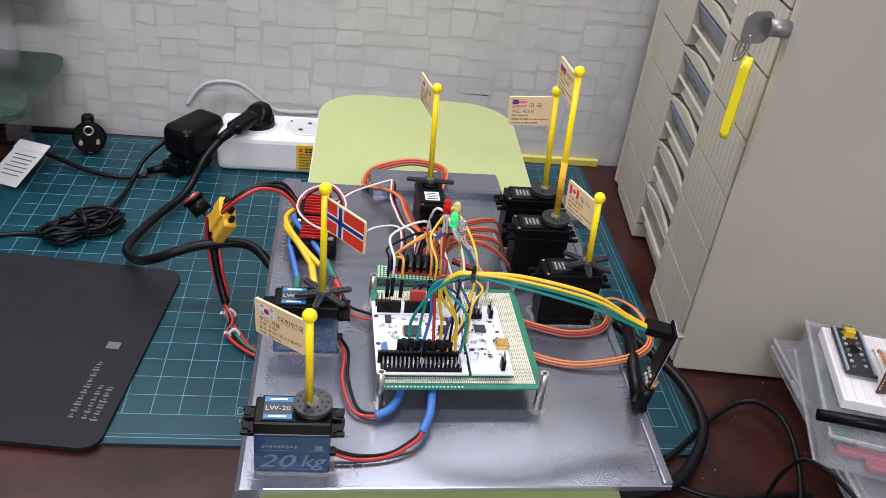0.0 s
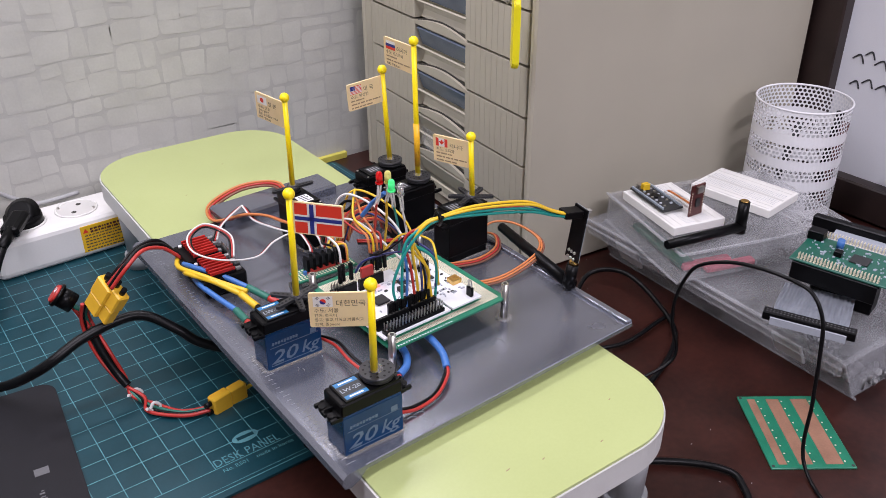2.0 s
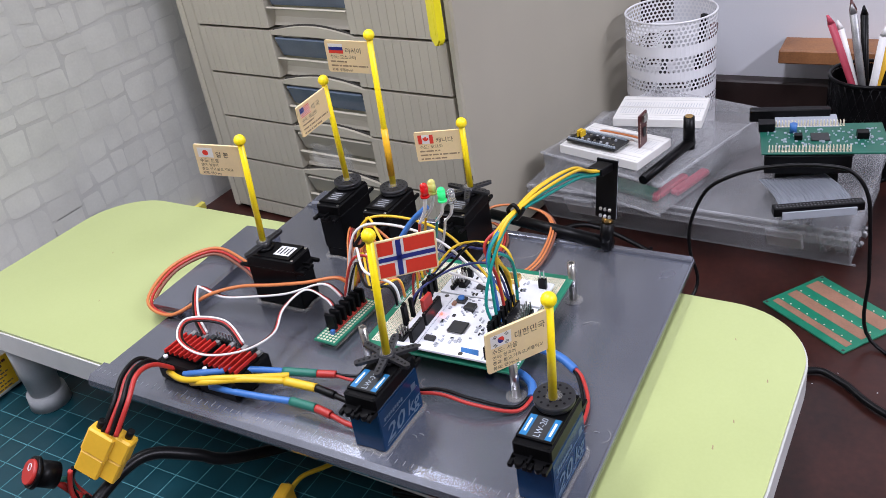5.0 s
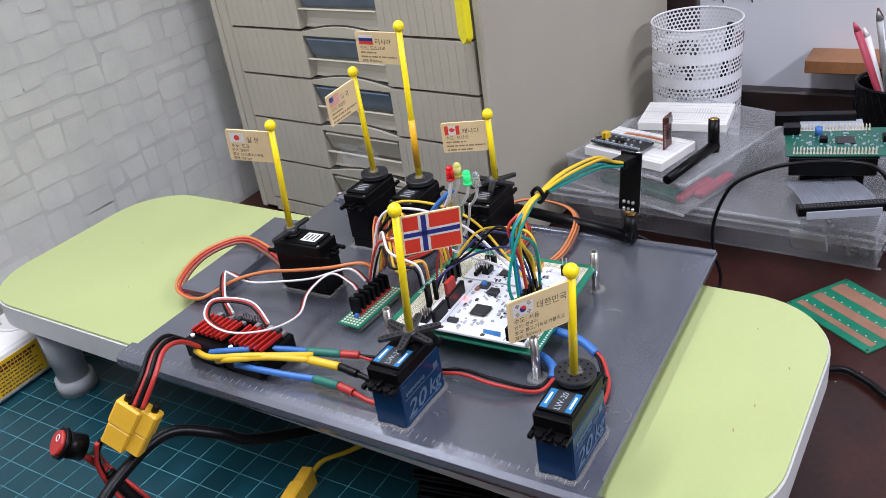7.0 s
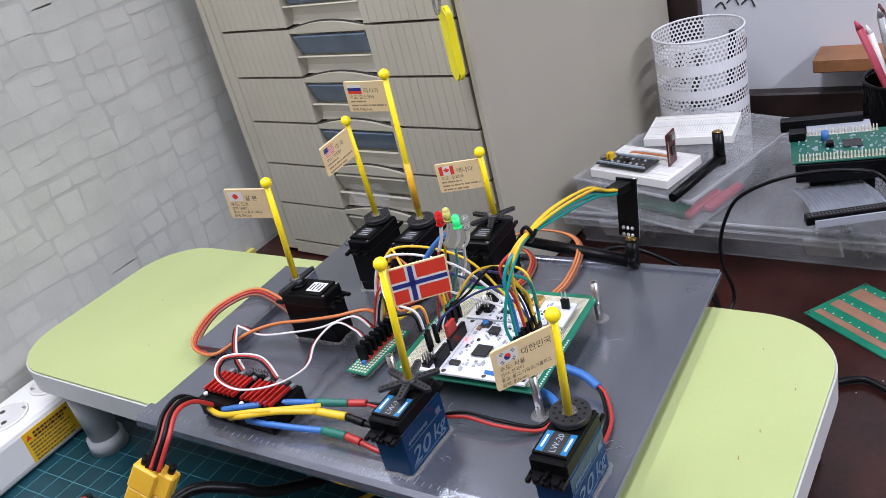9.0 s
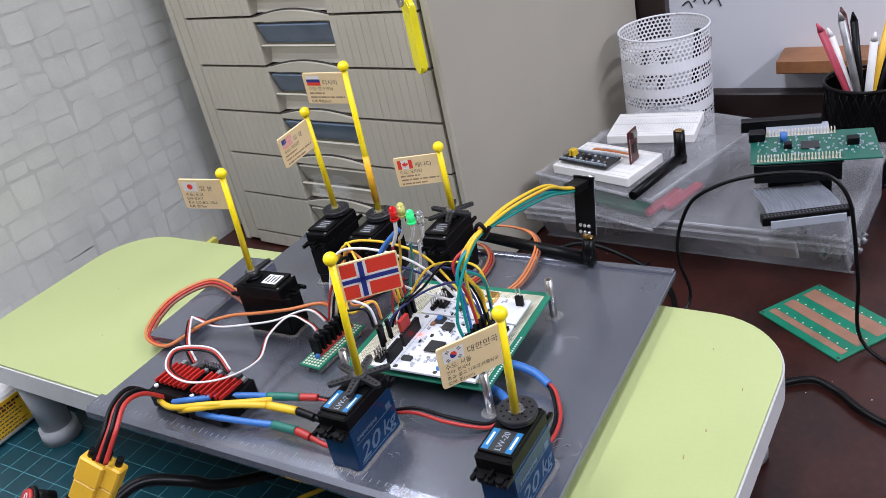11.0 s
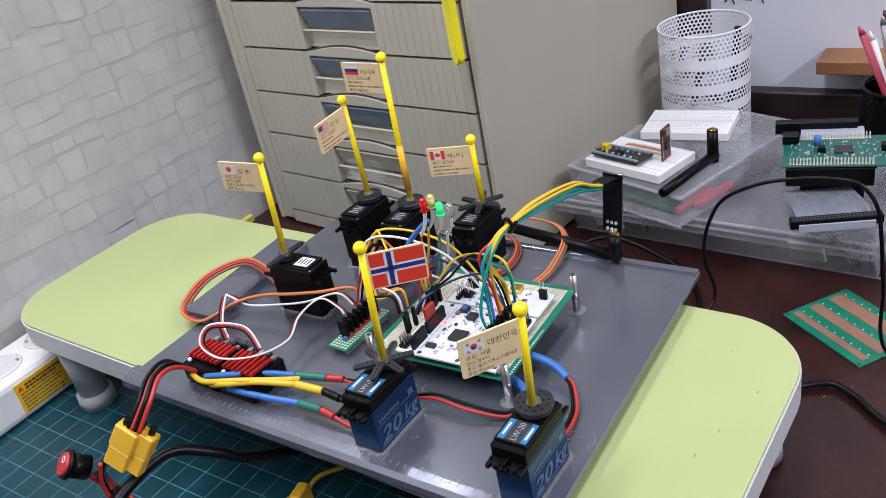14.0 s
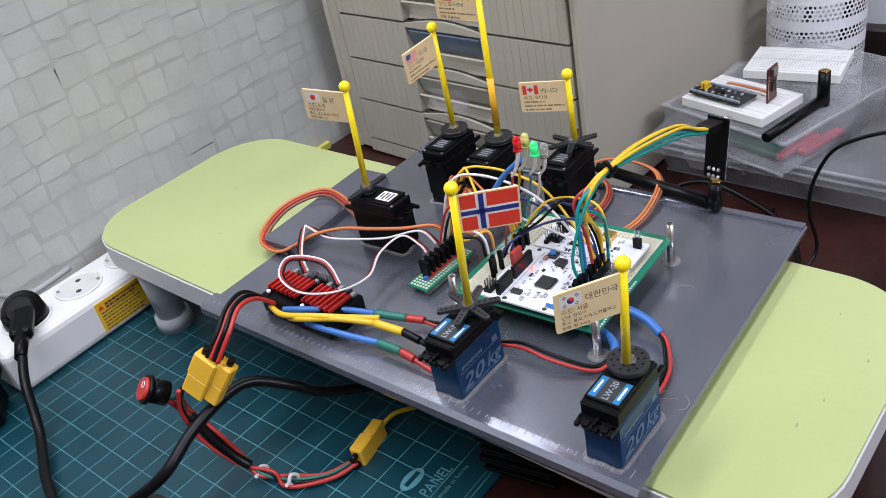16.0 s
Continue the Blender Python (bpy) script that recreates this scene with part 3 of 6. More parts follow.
def add_horn(root, kind, hx, z, spin):
    """The horn on the output shaft, with its drilled holes."""
    at = Matrix.Translation((hx, 0, z)) @ Matrix.Rotation(radians(spin), 4, "Z")
    s = Shape()
    holes = []
    if kind == "disc":
        horn_disc(s, 0.0103)
        holes = [((0.0078) * math.cos(k * 0.5236), 0.0078 * math.sin(k * 0.5236)) for k in range(12)] + [(0.0048 * math.cos(k * 1.0472), 0.0048 * math.sin(k * 1.0472)) for k in range(6)]
    else:
        n, l = (6, 0.0160) if kind == "star" else (2, 0.0165)
        ring = []
        for k in range(n):
            a = 6.28319 * k / n
            for x, y in arm_outline(l, 0.0024, 0.0019):
                x = max(x, 0.0046 if n == 6 else 0.001)
                ring.append((x * math.cos(a) - y * math.sin(a), x * math.sin(a) + y * math.cos(a)))
        s.prism(ring, 0.0002, 0.0022)
        for k in range(n):
            for d in (0.0062, 0.0093, 0.0124, 0.0150):
                if d < l + 0.0005:
                    holes.append((d * math.cos(6.28319 * k / n), d * math.sin(6.28319 * k / n)))
        s.cyl((0, 0, -0.002), (0, 0, 0.0034), 0.0046, seg=24)
    for v in s.bm.verts:
        v.co = at @ v.co
    hub = part("horn", s, "horn", root)
    h = Shape()
    top = 0.00262 if kind == "disc" else 0.0023
    for x, y in holes:
        h.cyl((x, y, top), (x, y, top + 0.00006), 0.00075, seg=8)
    for v in h.bm.verts:
        v.co = at @ v.co
    tagged(part("pin_hole_field", h, "black", hub), kind="stuff")
    g = Shape()
    g.cyl((0, 0, top - 0.0002), (0.0004, 0.0002, top + 0.0022), 0.0044, 0.0026, 16)
    for v in g.bm.verts:
        v.co = at @ v.co
    part("glue_blob", g, "glue", hub, "clear hot glue round the pole foot")


def servo(label, m, wrapped, horn, spin, top_label, lift=0.0):
    """A standard hobby servo; its long side along x, the shaft at +x."""
    root = thing("servo_motor", label, "servo motor", m, "servo motors on the plate")
    body = "navy" if wrapped else "black"
    W, D = 0.0200, 0.0401
    part("gear_case", Shape().box((0, 0, 0.0325), (D, W, 0.0085), 0.0008), "black", root)
    part("lower_case", Shape().box((0, 0, 0.0145), (D - 0.0004, W - 0.0004, 0.0285), 0.0006), body, root, "dark blue wrapped case" if wrapped else "")
    part("top_cap", Shape().prism([(-0.0165, -0.0092), (0.0190, -0.0092), (0.0190, 0.0092), (-0.0165, 0.0092)], 0.0366, 0.0380), "black", root)
    for sx in (-1, 1):
        s = Shape()
        out = []
        x0, x1 = 0.0196, 0.0272
        # ear with two open screw slots
        for y in (-0.0050, 0.0050):
            s.box((sx * (x0 + 0.0015), y, 0.0283), (0.0034, 0.0098, 0.0025))
            for dy in (-0.0037, 0.0037):
                s.box((sx * (x0 + x1 + 0.001) / 2, y + dy, 0.0283), (x1 - x0 - 0.0015, 0.0023, 0.0025), 0.0003)
        s.box((sx * 0.0225, 0, 0.0303), (0.0058, 0.0012, 0.0020))
        ear = part("ear", s, "black", root)
        if wrapped:
            for y in (-0.0050, 0.0050):
                part("grommet", Shape().cyl((sx * 0.0243, y, 0.0268), (sx * 0.0243, y, 0.0300), 0.0021, seg=12), "black", ear)
    part("shaft_tower", Shape().cyl((0.0098, 0, 0.0378), (0.0098, 0, 0.0402), 0.0066, 0.0058, 24), "black", root)
    for x, y in ((-0.0182, -0.0082), (-0.0182, 0.0082), (0.0185, -0.0082), (0.0185, 0.0082)):
        part("case_screw", Shape().cyl((x, y, 0.0366), (x, y, 0.0371), 0.0010, seg=10), "black" if wrapped else "steel", root)
    add_horn(root, horn, 0.0098, 0.0406, spin)
    if wrapped:
        lab = part("top_label", Shape().box((-0.0080, 0, 0.03806), (0.0150, 0.0165, 0.0002)), "chip", root, "blue and black printed label")
        part("label_stripe", Shape().box((-0.0080, 0.0062, 0.03822), (0.0145, 0.0036, 0.0001)), "cyan", lab)
        part("label_stripe", Shape().box((-0.0080, -0.0064, 0.03822), (0.0145, 0.0032, 0.0001)), "cyan", lab)
        part("print_bar", Shape().box((-0.0080, 0.0062, 0.03832), (0.0090, 0.0011, 0.0001)), "print_white", lab)
        part("print_bar", Shape().box((-0.0080, -0.0064, 0.03832), (0.0090, 0.0011, 0.0001)), "print_white", lab)
        lettering("lettering", "LW-20", 0.0046, "print_grey", lab, pose(-0.0148, -0.0018, 0.03826))
        face = pose(0, -0.0101, 0, 90, 0, 0)
        fl = part("side_label", Shape().box((0, -0.00995, 0.0140), (0.0392, 0.0003, 0.0262)), "navy", root, "blue printed side label")
        lettering("lettering", "20", 0.0135, "print_blue", fl, face @ pose(-0.0178, 0.0050, 0.0002), wide=1.38, shear=0.28, bold=0.00014)
        lettering("lettering", "kg", 0.0125, "print_blue", fl, face @ pose(0.0040, 0.0056, 0.0002), wide=1.12, shear=0.28, bold=0.00012)
        for z in (0.0035, 0.0172):
            part("label_rule", Shape().box((0.0, -0.0102, z), (0.0350, 0.0002, 0.0003)), "print_blue", fl)
        for q in range(9):
            part("print_bar", Shape().box((-0.0150 + 0.0021 * q, -0.0102, 0.0200 + 0.0002 * (q % 2)), (0.0015, 0.0002, 0.0021 - 0.0005 * (q % 2)), 0, Euler((0, radians(14), 0)).to_matrix()), "print_blue", fl)
        part("print_bar", Shape().box((-0.0120, -0.0102, 0.0036), (0.0060, 0.0002, 0.0008)), "print_blue", fl)
        part("print_square", Shape().box((0.0140, -0.0102, 0.0195), (0.0044, 0.0002, 0.0036)), "print_blue", fl)
        part("cable_boot", Shape().box((0.0212, 0, 0.0065), (0.0040, 0.0050, 0.0036), 0.0006), "black", root)
    else:
        lab = part("top_label", Shape().box((-0.0075, 0, 0.03806), (0.0125, 0.0110, 0.0002)), "print_white" if top_label else "horn", root, "small printed label")
        for k in range(4):
            part("print_bar", Shape().box((-0.0115 + k * 0.0027, 0, 0.03822), (0.0011, 0.0085 - 0.0022 * (k % 2), 0.0001)), "chip" if top_label else "tick", lab)
    if lift:
        part("mounting_pad", Shape().box((0, 0, -lift / 2), (0.038, 0.0185, lift), 0.0006), "black", root)
    # hot glue fillet round the foot
    rg = random.Random(round(m.translation.x * 1e4))
    ring = [(0.0205, 0.0102), (0.0, 0.0104), (-0.0205, 0.0102), (-0.0207, 0.0), (-0.0205, -0.0102), (0.0, -0.0104), (0.0205, -0.0102), (0.0207, 0.0), (0.0205, 0.0102)]
    s = Shape().tube([(x + rg.uniform(-0.0004, 0.0004), y + rg.uniform(-0.0004, 0.0004), -lift + 0.0003) for x, y in ring], 0.0012, 8, 1.2, 5)
    part("hot_glue", s, "glue", root, "clear hot glue along the foot")
    return root


SP = PLATE + 0.0003
servo("black servo with dark blue label and round horn, glued upright", pose(0.0272, 0.0212, SP), True, "disc", 0, 1)
servo("black servo with dark blue label and star horn, glued upright", pose(0.0290, 0.1190, SP), True, "star", 14, 1)
servo("black servo with round horn beside the guide rail", pose(0.1935, 0.2135, SP + 0.006, 0, 0, 1), False, "disc", 0, 0, 0.006)
servo("black servo with round horn near the rear of the plate", pose(0.1925, 0.2535, SP + 0.007, 0, 0, 1), False, "disc", 0, 0, 0.007)
servo("black servo with star horn beside the radio module", pose(0.2045, 0.1575, SP + 0.006, 0, 0, 2), False, "star", 20, 0, 0.006)
servo("black servo with two-arm horn before the paper stop", pose(0.1152, 0.2560, SP + 0.002, 0, 0, 92), False, "bar", -95, 1, 0.002)

# ---- toy flags on yellow poles ----


def leaf_points(s):
    half = [(0, 1.0), (0.16, 0.68), (0.34, 0.76), (0.26, 0.30), (0.52, 0.55), (0.60, 0.40), (0.92, 0.46), (0.78, 0.16), (0.90, 0.06), (0.42, -0.32), (0.46, -0.50), (0.05, -0.44), (0.05, -0.9)]
    return [(x * s, y * s) for x, y in half] + [(-x * s, y * s) for x, y in half[::-1][:-1]]


def draw_flag(country, put, w, h):
    """Lays the coloured fields of a flag, w x h with its corner at the lower left; put(kind, outline, level) adds one."""
    def rect(c, x0, y0, x1, y1, k):
        put(c, [(x0 * w, y0 * h), (x1 * w, y0 * h), (x1 * w, y1 * h), (x0 * w, y1 * h)], k)

    if country == "ru":
        rect("flag_white", 0, 0.667, 1, 1, 0), rect("flag_blue", 0, 0.333, 1, 0.667, 0), rect("flag_red", 0, 0, 1, 0.333, 0)
    elif country == "no":
        rect("flag_red", 0, 0, 1, 1, 0)
        rect("flag_white", 0.27, 0, 0.46, 1, 1), rect("flag_white", 0, 0.38, 1, 0.62, 1)
        rect("flag_blue", 0.32, 0, 0.41, 1, 2), rect("flag_blue", 0, 0.44, 1, 0.56, 2)
    elif country == "ca":
        rect("flag_white", 0, 0, 1, 1, 0), rect("flag_red", 0, 0, 0.25, 1, 1), rect("flag_red", 0.75, 0, 1, 1, 1)
        put("flag_red", [(w / 2 + x, h / 2 + y) for x, y in leaf_points(h * 0.36)], 1)
    elif country == "us":
        for k in range(13):
            rect("flag_white" if k % 2 else "flag_red", 0, 1 - (k + 1) / 13, 1, 1 - k / 13, 0)
        rect("flag_blue", 0, 6 / 13, 0.42, 1, 1)
        for i in range(5):
            for j in range(4):
                cx, cy = (0.04 + 0.085 * i) * w, (0.52 + 0.125 * j) * h
                put("flag_white", [(cx + 0.011 * w * math.cos(a), cy + 0.011 * w * math.sin(a)) for a in (0, 1.26, 2.51, 3.77, 5.03)], 2)
    else:
        rect("flag_white", 0, 0, 1, 1, 0)
        r, cx, cy = h * (0.29 if country == "jp" else 0.25), w / 2, h / 2
        circ = [(cx + r * math.cos(k * 0.2618), cy + r * math.sin(k * 0.2618)) for k in range(24)]
        put("flag_red", circ, 1)
        if country == "kr":
            a0 = radians(-33)
            low = [(cx + r * math.cos(a0 - math.pi * k / 14), cy + r * math.sin(a0 - math.pi * k / 14)) for k in range(15)]
            put("flag_blue", low, 2)
            for sx, sy, broken in ((-1, 1, 0), (1, -1, 3), (1, 1, 2), (-1, -1, 1)):
                for b in range(3):
                    d = (0.30 + 0.055 * b) * w
                    ang = math.atan2(sy * h * 0.42, sx * w * 0.36)
                    ux, uy = math.cos(ang), math.sin(ang)
                    for e0, e1 in (((-0.09, 0.09),) if not (broken >> (b % 2) & 1) else ((-0.09, -0.012), (0.012, 0.09))):
                        put("ink", [(cx + ux * (d + q) - uy * p * w, cy + uy * (d + q) + ux * p * w) for q, p in ((-0.013 * w, e0), (0.013 * w, e0), (0.013 * w, e1), (-0.013 * w, e1))], 1)


def toy_flag(label, foot, tip, angle, country, title, lines, joint=False, drop=0.0045, w=0.0335, h=0.0225):
    foot, tip = Vector(foot), Vector(tip)
    root = thing("toy_flag", label, "flag", Matrix.Translation(foot), "flags on the servos")
    t = tip - foot
    p = Shape().cyl((0, 0, 0), t, 0.0022, 0.0020, 14)
    part("pole", p, "yellow", root, "yellow plastic pole")
    part("knob", Shape().ball(t, 0.0038, 18), "yellow", root)
    if joint:
        part("glued_joint", Shape().cyl(t * 0.10, t * 0.42, 0.0024, 0.0024, 14), "orange_joint", root, "amber glued joint")
    a = radians(angle)
    up = t.normalized()
    out = Vector((math.cos(a), math.sin(a), 0))
    out = (out - up * out.dot(up)).normalized()
    n = out.cross(up)
    base = t - up * (drop + h)
    # local card frame: x from the pole outwards, y up, z towards the flag's picture side
    card = Matrix((( out.x, up.x, n.x, base.x), (out.y, up.y, n.y, base.y), (out.z, up.z, n.z, base.z), (0, 0, 0, 1)))
    T = 0.0006
    c = part("card", Shape().prism(rounded(0.0005, 0, w, h, 0.0012, 3), -T, T, card), "cream", root, "cream plastic card")
    fields = {}

    def put_on(m, x0, y0, front):
        def put(kind, outline, level):
            s = fields.setdefault((kind, front), Shape())
            s.prism([(x0 + x, y0 + y) for x, y in outline], T + 0.00006 * level + 0.00003, T + 0.00006 * level + 0.00007, m)
        return put

    mx, my = 0.0008, 0.0008
    draw_flag(country, put_on(card, 0.0030, my, "picture"), w - 0.0040, h - 2 * my)
    # text side: x runs from the free end towards the pole
    back = card @ Matrix.Translation((w, 0, 0)) @ Matrix.Rotation(math.pi, 4, "Y")
    draw_flag(country, put_on(back, 0.0024, h * 0.60, "icon"), 0.0105, 0.0068)
    for (kind, side), s in fields.items():
        tagged(part("printed_" + side, s, kind, c), kind="stuff")
    lettering("lettering", title, 0.0044, "print_dark", c, back @ pose(w * 0.43, h * 0.63, T + 0.00002))
    for k, line in enumerate(lines):
        y = h * (0.44 - 0.132 * k)
        if line.startswith("#"):
            x, end, q = 0.0026, 0.0026 + float(line[1:]), k
            while x < end - 0.001:
                q += 1
                e = min(end, x + (0.0042, 0.0017, 0.0036, 0.0052, 0.0017)[q % 5])
                part("print_bar", Shape().prism([(x, y + 0.0003), (e, y + 0.0003), (e, y + 0.0014), (x, y + 0.0014)], T, T + 0.00006, back), "print_brown", c)
                x = e + 0.0007
        else:
            lettering("lettering", line, 0.0032 if k == 0 else 0.0024, "print_dark", c, back @ pose(0.0026, y, T + 0.00002))
    return root


toy_flag("South Korean flag on a cream card, text side to the front", (0.0350, 0.0210, 0.1455), (0.0338, 0.0180, 0.2055), 146, "kr", "대한민국", ("수도: 서울", "언어: 한국어", "종교: 불교,기독교,카톨릭교", "화폐: 원(won)"))
toy_flag("Norwegian flag on a cream card, picture side showing", (0.0380, 0.1182, 0.1455), (0.0374, 0.1131, 0.2215), -46, "no", "노르웨이", ("수도: 오슬로", "#0.014", "#0.026", "#0.017"))
toy_flag("Japanese flag on a cream card on a tall yellow pole", (0.1147, 0.2657, 0.1480), (0.1108, 0.2570, 0.2265), 105, "jp", "일 본", ("수도: 도쿄", "언어: 일본어", "종교: 신교,불교,기독교", "화폐: 엔(Yen)"))
toy_flag("Canadian flag on a cream card on a short yellow pole", (0.2143, 0.1562, 0.1520), (0.2109, 0.1545, 0.2030), 112, "ca", "캐나다", ("수도: 오타와", "#0.014", "#0.027", "#0.018"))
toy_flag("Russian flag on a cream card on a joined tall pole", (0.2033, 0.2138, 0.1500), (0.1954, 0.2051, 0.2670), 98, "ru", "러시아", ("수도: 모스크바", "#0.012", "#0.027", "화폐: 루블(Rub)"), True)
toy_flag("United States flag on a cream card on a tall pole", (0.2020, 0.2537, 0.1520), (0.1955, 0.2503, 0.2340), 178, "us", "미 국", ("수도: 워싱턴", "#0.012", "#0.027", "#0.020"))

# ---- perfboard carrier with the white controller board ----
car = pose(0.1215, 0.1130, PLATE, 0, 0, 2.0)
perf = thing("perfboard", "green perforated board on metal standoffs carrying a white controller board", "circuit board", car)
BZ = 0.0165
part("board", Shape().box((0, 0, BZ), (0.1000, 0.1000, 0.0016), 0.0002), "pcb", perf)
s = Shape()
for i in range(36):
    for j in range(36):
        x, y = -0.0445 + i * 0.00254, -0.0445 + j * 0.00254
        if -0.0470 < x < 0.0335 and -0.040 < y < 0.025:
            continue
        s.box((x, y, BZ + 0.00084), (0.0022, 0.0022, 0.00016))
tagged(part("solder_pad_field", s, "pad", perf, "rows of tinned solder pads"), kind="stuff")
s = Shape()
for i in range(36):
    for j in range(36):
        x, y = -0.0445 + i * 0.00254, -0.0445 + j * 0.00254
        if -0.0470 < x < 0.0335 and -0.040 < y < 0.025:
            continue
        s.cyl((x, y, BZ + 0.00092), (x, y, BZ + 0.00097), 0.00042, seg=5)
tagged(part("drill_hole_field", s, "cab_dark", perf), kind="stuff")
lettering("lettering", "UT100X100A2  36X36", 0.0034, "print_white", perf, pose(-0.012, 0.0462, BZ + 0.0009))
for k in range(22):
    part("edge_number", Shape().box((-0.046 + k * 0.0022, -0.0488, BZ + 0.00085), (0.0011, 0.0011, 0.0001)), "print_white", perf)
for x, y in ((-0.0487, -0.0487), (0.0487, -0.0487), (-0.0487, 0.0478), (0.0490, 0.0500)):
    st = part("standoff", Shape().cyl((x, y, 0.0004), (x, y, 0.0285), 0.0027, seg=6), "steel", perf, "hexagonal metal standoff")
    part("bore", Shape().cyl((x, y, 0.0286), (x, y, 0.0287), 0.0014, seg=12), "cab_dark", st)
    part("glue_foot", Shape().ball((x, y, 0.0004), 0.0062, 14, 0.18), "glue", st, "puddle of clear glue")

nuc = thing("controller_board", "white microcontroller development board with black pin headers", "circuit board", car @ pose(-0.0095, -0.0085, BZ + 0.0055))
NL, NW = 0.0825, 0.0700
part("main_board", Shape().box((-0.0138, 0, 0), (0.0550, NW, 0.0016), 0.0002), "pcbw", nuc)
part("probe_board", Shape().box((0.0284, -0.0015, 0), (0.0258, NW - 0.003, 0.0016), 0.0002), "pcbw", nuc)
for y in (-0.020, 0.004, 0.020):
    part("bridge", Shape().box((0.0128, y, 0), (0.0026, 0.007, 0.0014)), "pcbw", nuc)


def header(x0, y0, cols, rows, along, parent, z=0.0009, hgt=0.0085, pins=True, name="pin_header", step=0.00254):
    sx, sy = (cols * step, rows * step) if along == "x" else (rows * step, cols * step)
    h = part(name, Shape().box((x0 + sx / 2, y0 + sy / 2, z + hgt / 2), (sx, sy, hgt), 0.0002), "black", parent)
    p = Shape()
    for i in range(cols):
        for j in range(rows):
            a, b = (i + 0.5) * step, (j + 0.5) * step
            x, y = (x0 + a, y0 + b) if along == "x" else (x0 + b, y0 + a)
            if pins:
                p.box((x, y, z + hgt + 0.0028), (0.0007, 0.0007, 0.0058))
            else:
                p.box((x, y, z + hgt), (0.0012, 0.0012, 0.0002))
    tagged(part("pin_field", p, "steel" if pins else "cab_dark", h), kind="stuff")
    return h


header(-0.0390, -0.0340, 19, 2, "x", nuc, hgt=0.0026)
header(-0.0405, -0.0262, 10, 1, "x", nuc, hgt=0.0085, pins=False)
header(-0.0125, -0.0262, 8, 1, "x", nuc, hgt=0.0085, pins=False)
header(-0.0385, 0.0225, 6, 1, "x", nuc, hgt=0.0085, pins=False)
header(-0.0210, 0.0225, 8, 1, "x", nuc, hgt=0.0085, pins=False)
header(-0.0390, 0.0288, 4, 2, "x", nuc, hgt=0.0026)
header(0.0180, 0.0235, 4, 1, "x", nuc, hgt=0.0026)
header(0.0340, 0.0180, 1, 3, "x", nuc, hgt=0.006)
header(0.0335, -0.0325, 1, 2, "x", nuc, hgt=0.007)
header(0.0215, 0.0170, 3, 2, "x", nuc, hgt=0.004)
part("microcontroller", Shape().box((-0.0173, 0.0036, 0.0016), (0.0100, 0.0100, 0.0015), 0.0002, Euler((0, 0, 0)).to_matrix()), "chip", nuc, "square black chip")
p = Shape()
for k in range(14):
    o = -0.0045 + k * 0.0007
    for sx, sy in ((0, 1), (0, -1), (1, 0), (-1, 0)):
        p.box((-0.0173 + (o if sx == 0 else sx * 0.0056), 0.0036 + (o if sy == 0 else sy * 0.0056), 0.0010), (0.00028 if sx == 0 else 0.0012, 0.00028 if sy == 0 else 0.0012, 0.0003))
part("chip_leads", p, "steel", nuc)
part("probe_chip", Shape().box((0.0264, 0.0070, 0.0015), (0.0072, 0.0072, 0.0013), 0.0002), "chip", nuc)
part("usb_socket", Shape().box((0.0378, -0.0092, 0.0026), (0.0080, 0.0076, 0.0038), 0.0004), "gold", nuc, "mini USB socket")
part("blue_button", Shape().cyl((0.0085, 0.0135, 0.0008), (0.0085, 0.0135, 0.0044), 0.0019, seg=16), "wblue", nuc)
part("button_base", Shape().box((0.0085, 0.0135, 0.0018), (0.0062, 0.0062, 0.0020), 0.0003), "chip", nuc)
part("black_button", Shape().box((0.0025, 0.0045, 0.0022), (0.0062, 0.0062, 0.0028), 0.0003), "chip", nuc)
part("regulator", Shape().box((-0.0317, 0.0150, 0.0018), (0.0038, 0.0066, 0.0018), 0.0002), "chip", nuc)
part("capacitor", Shape().box((0.0045, 0.0165, 0.0016), (0.0040, 0.0026, 0.0016), 0.0002), "copper", nuc)
rb = random.Random(3)
p, q = Shape(), Shape()
for k in range(170):
    x = rb.uniform(-0.038, 0.038)
    y = rb.uniform(-0.022, 0.0175)
    if (abs(x + 0.0173) < 0.008 and abs(y - 0.0036) < 0.008) or (x < -0.026 and y < -0.003):
        continue
    (p if k % 5 else q).box((x, y, 0.0011), (rb.choice((0.0010, 0.0022, 0.0008, 0.0030)), rb.choice((0.0008, 0.0016, 0.0012)), 0.0010))
tagged(part("component_field", p, "silk", nuc), kind="stuff")
tagged(part("component_field", q, "chip", nuc), kind="stuff")
p = Shape()
for k in range(34):
    x = -0.040 + 0.0015 * k
    p.box((x, -0.0220, 0.00088), (0.0012, 0.0007, 0.0001))
    p.box((x, 0.0205, 0.00088), (0.0009, 0.0007, 0.0001))
tagged(part("silk_print", p, "silk", nuc), kind="stuff")
part("logo_mark", Shape().prism([(-0.0380, -0.0190), (-0.0335, -0.0170), (-0.0335, -0.0060), (-0.0372, -0.0075)], 0.00082, 0.00092), "logo", nuc)
for x, y in ((-0.0390, -0.0080), (0.0115, 0.0254), (-0.0390, 0.0190)):
    part("mount_hole", Shape().cyl((x, y, 0.0008), (x, y, 0.00092), 0.0015, seg=14), "cab_dark", nuc)
part("status_led", Shape().box((-0.0080, 0.0192, 0.0016), (0.0016, 0.0010, 0.0010)), "red_glow", nuc, "lit red status lamp")

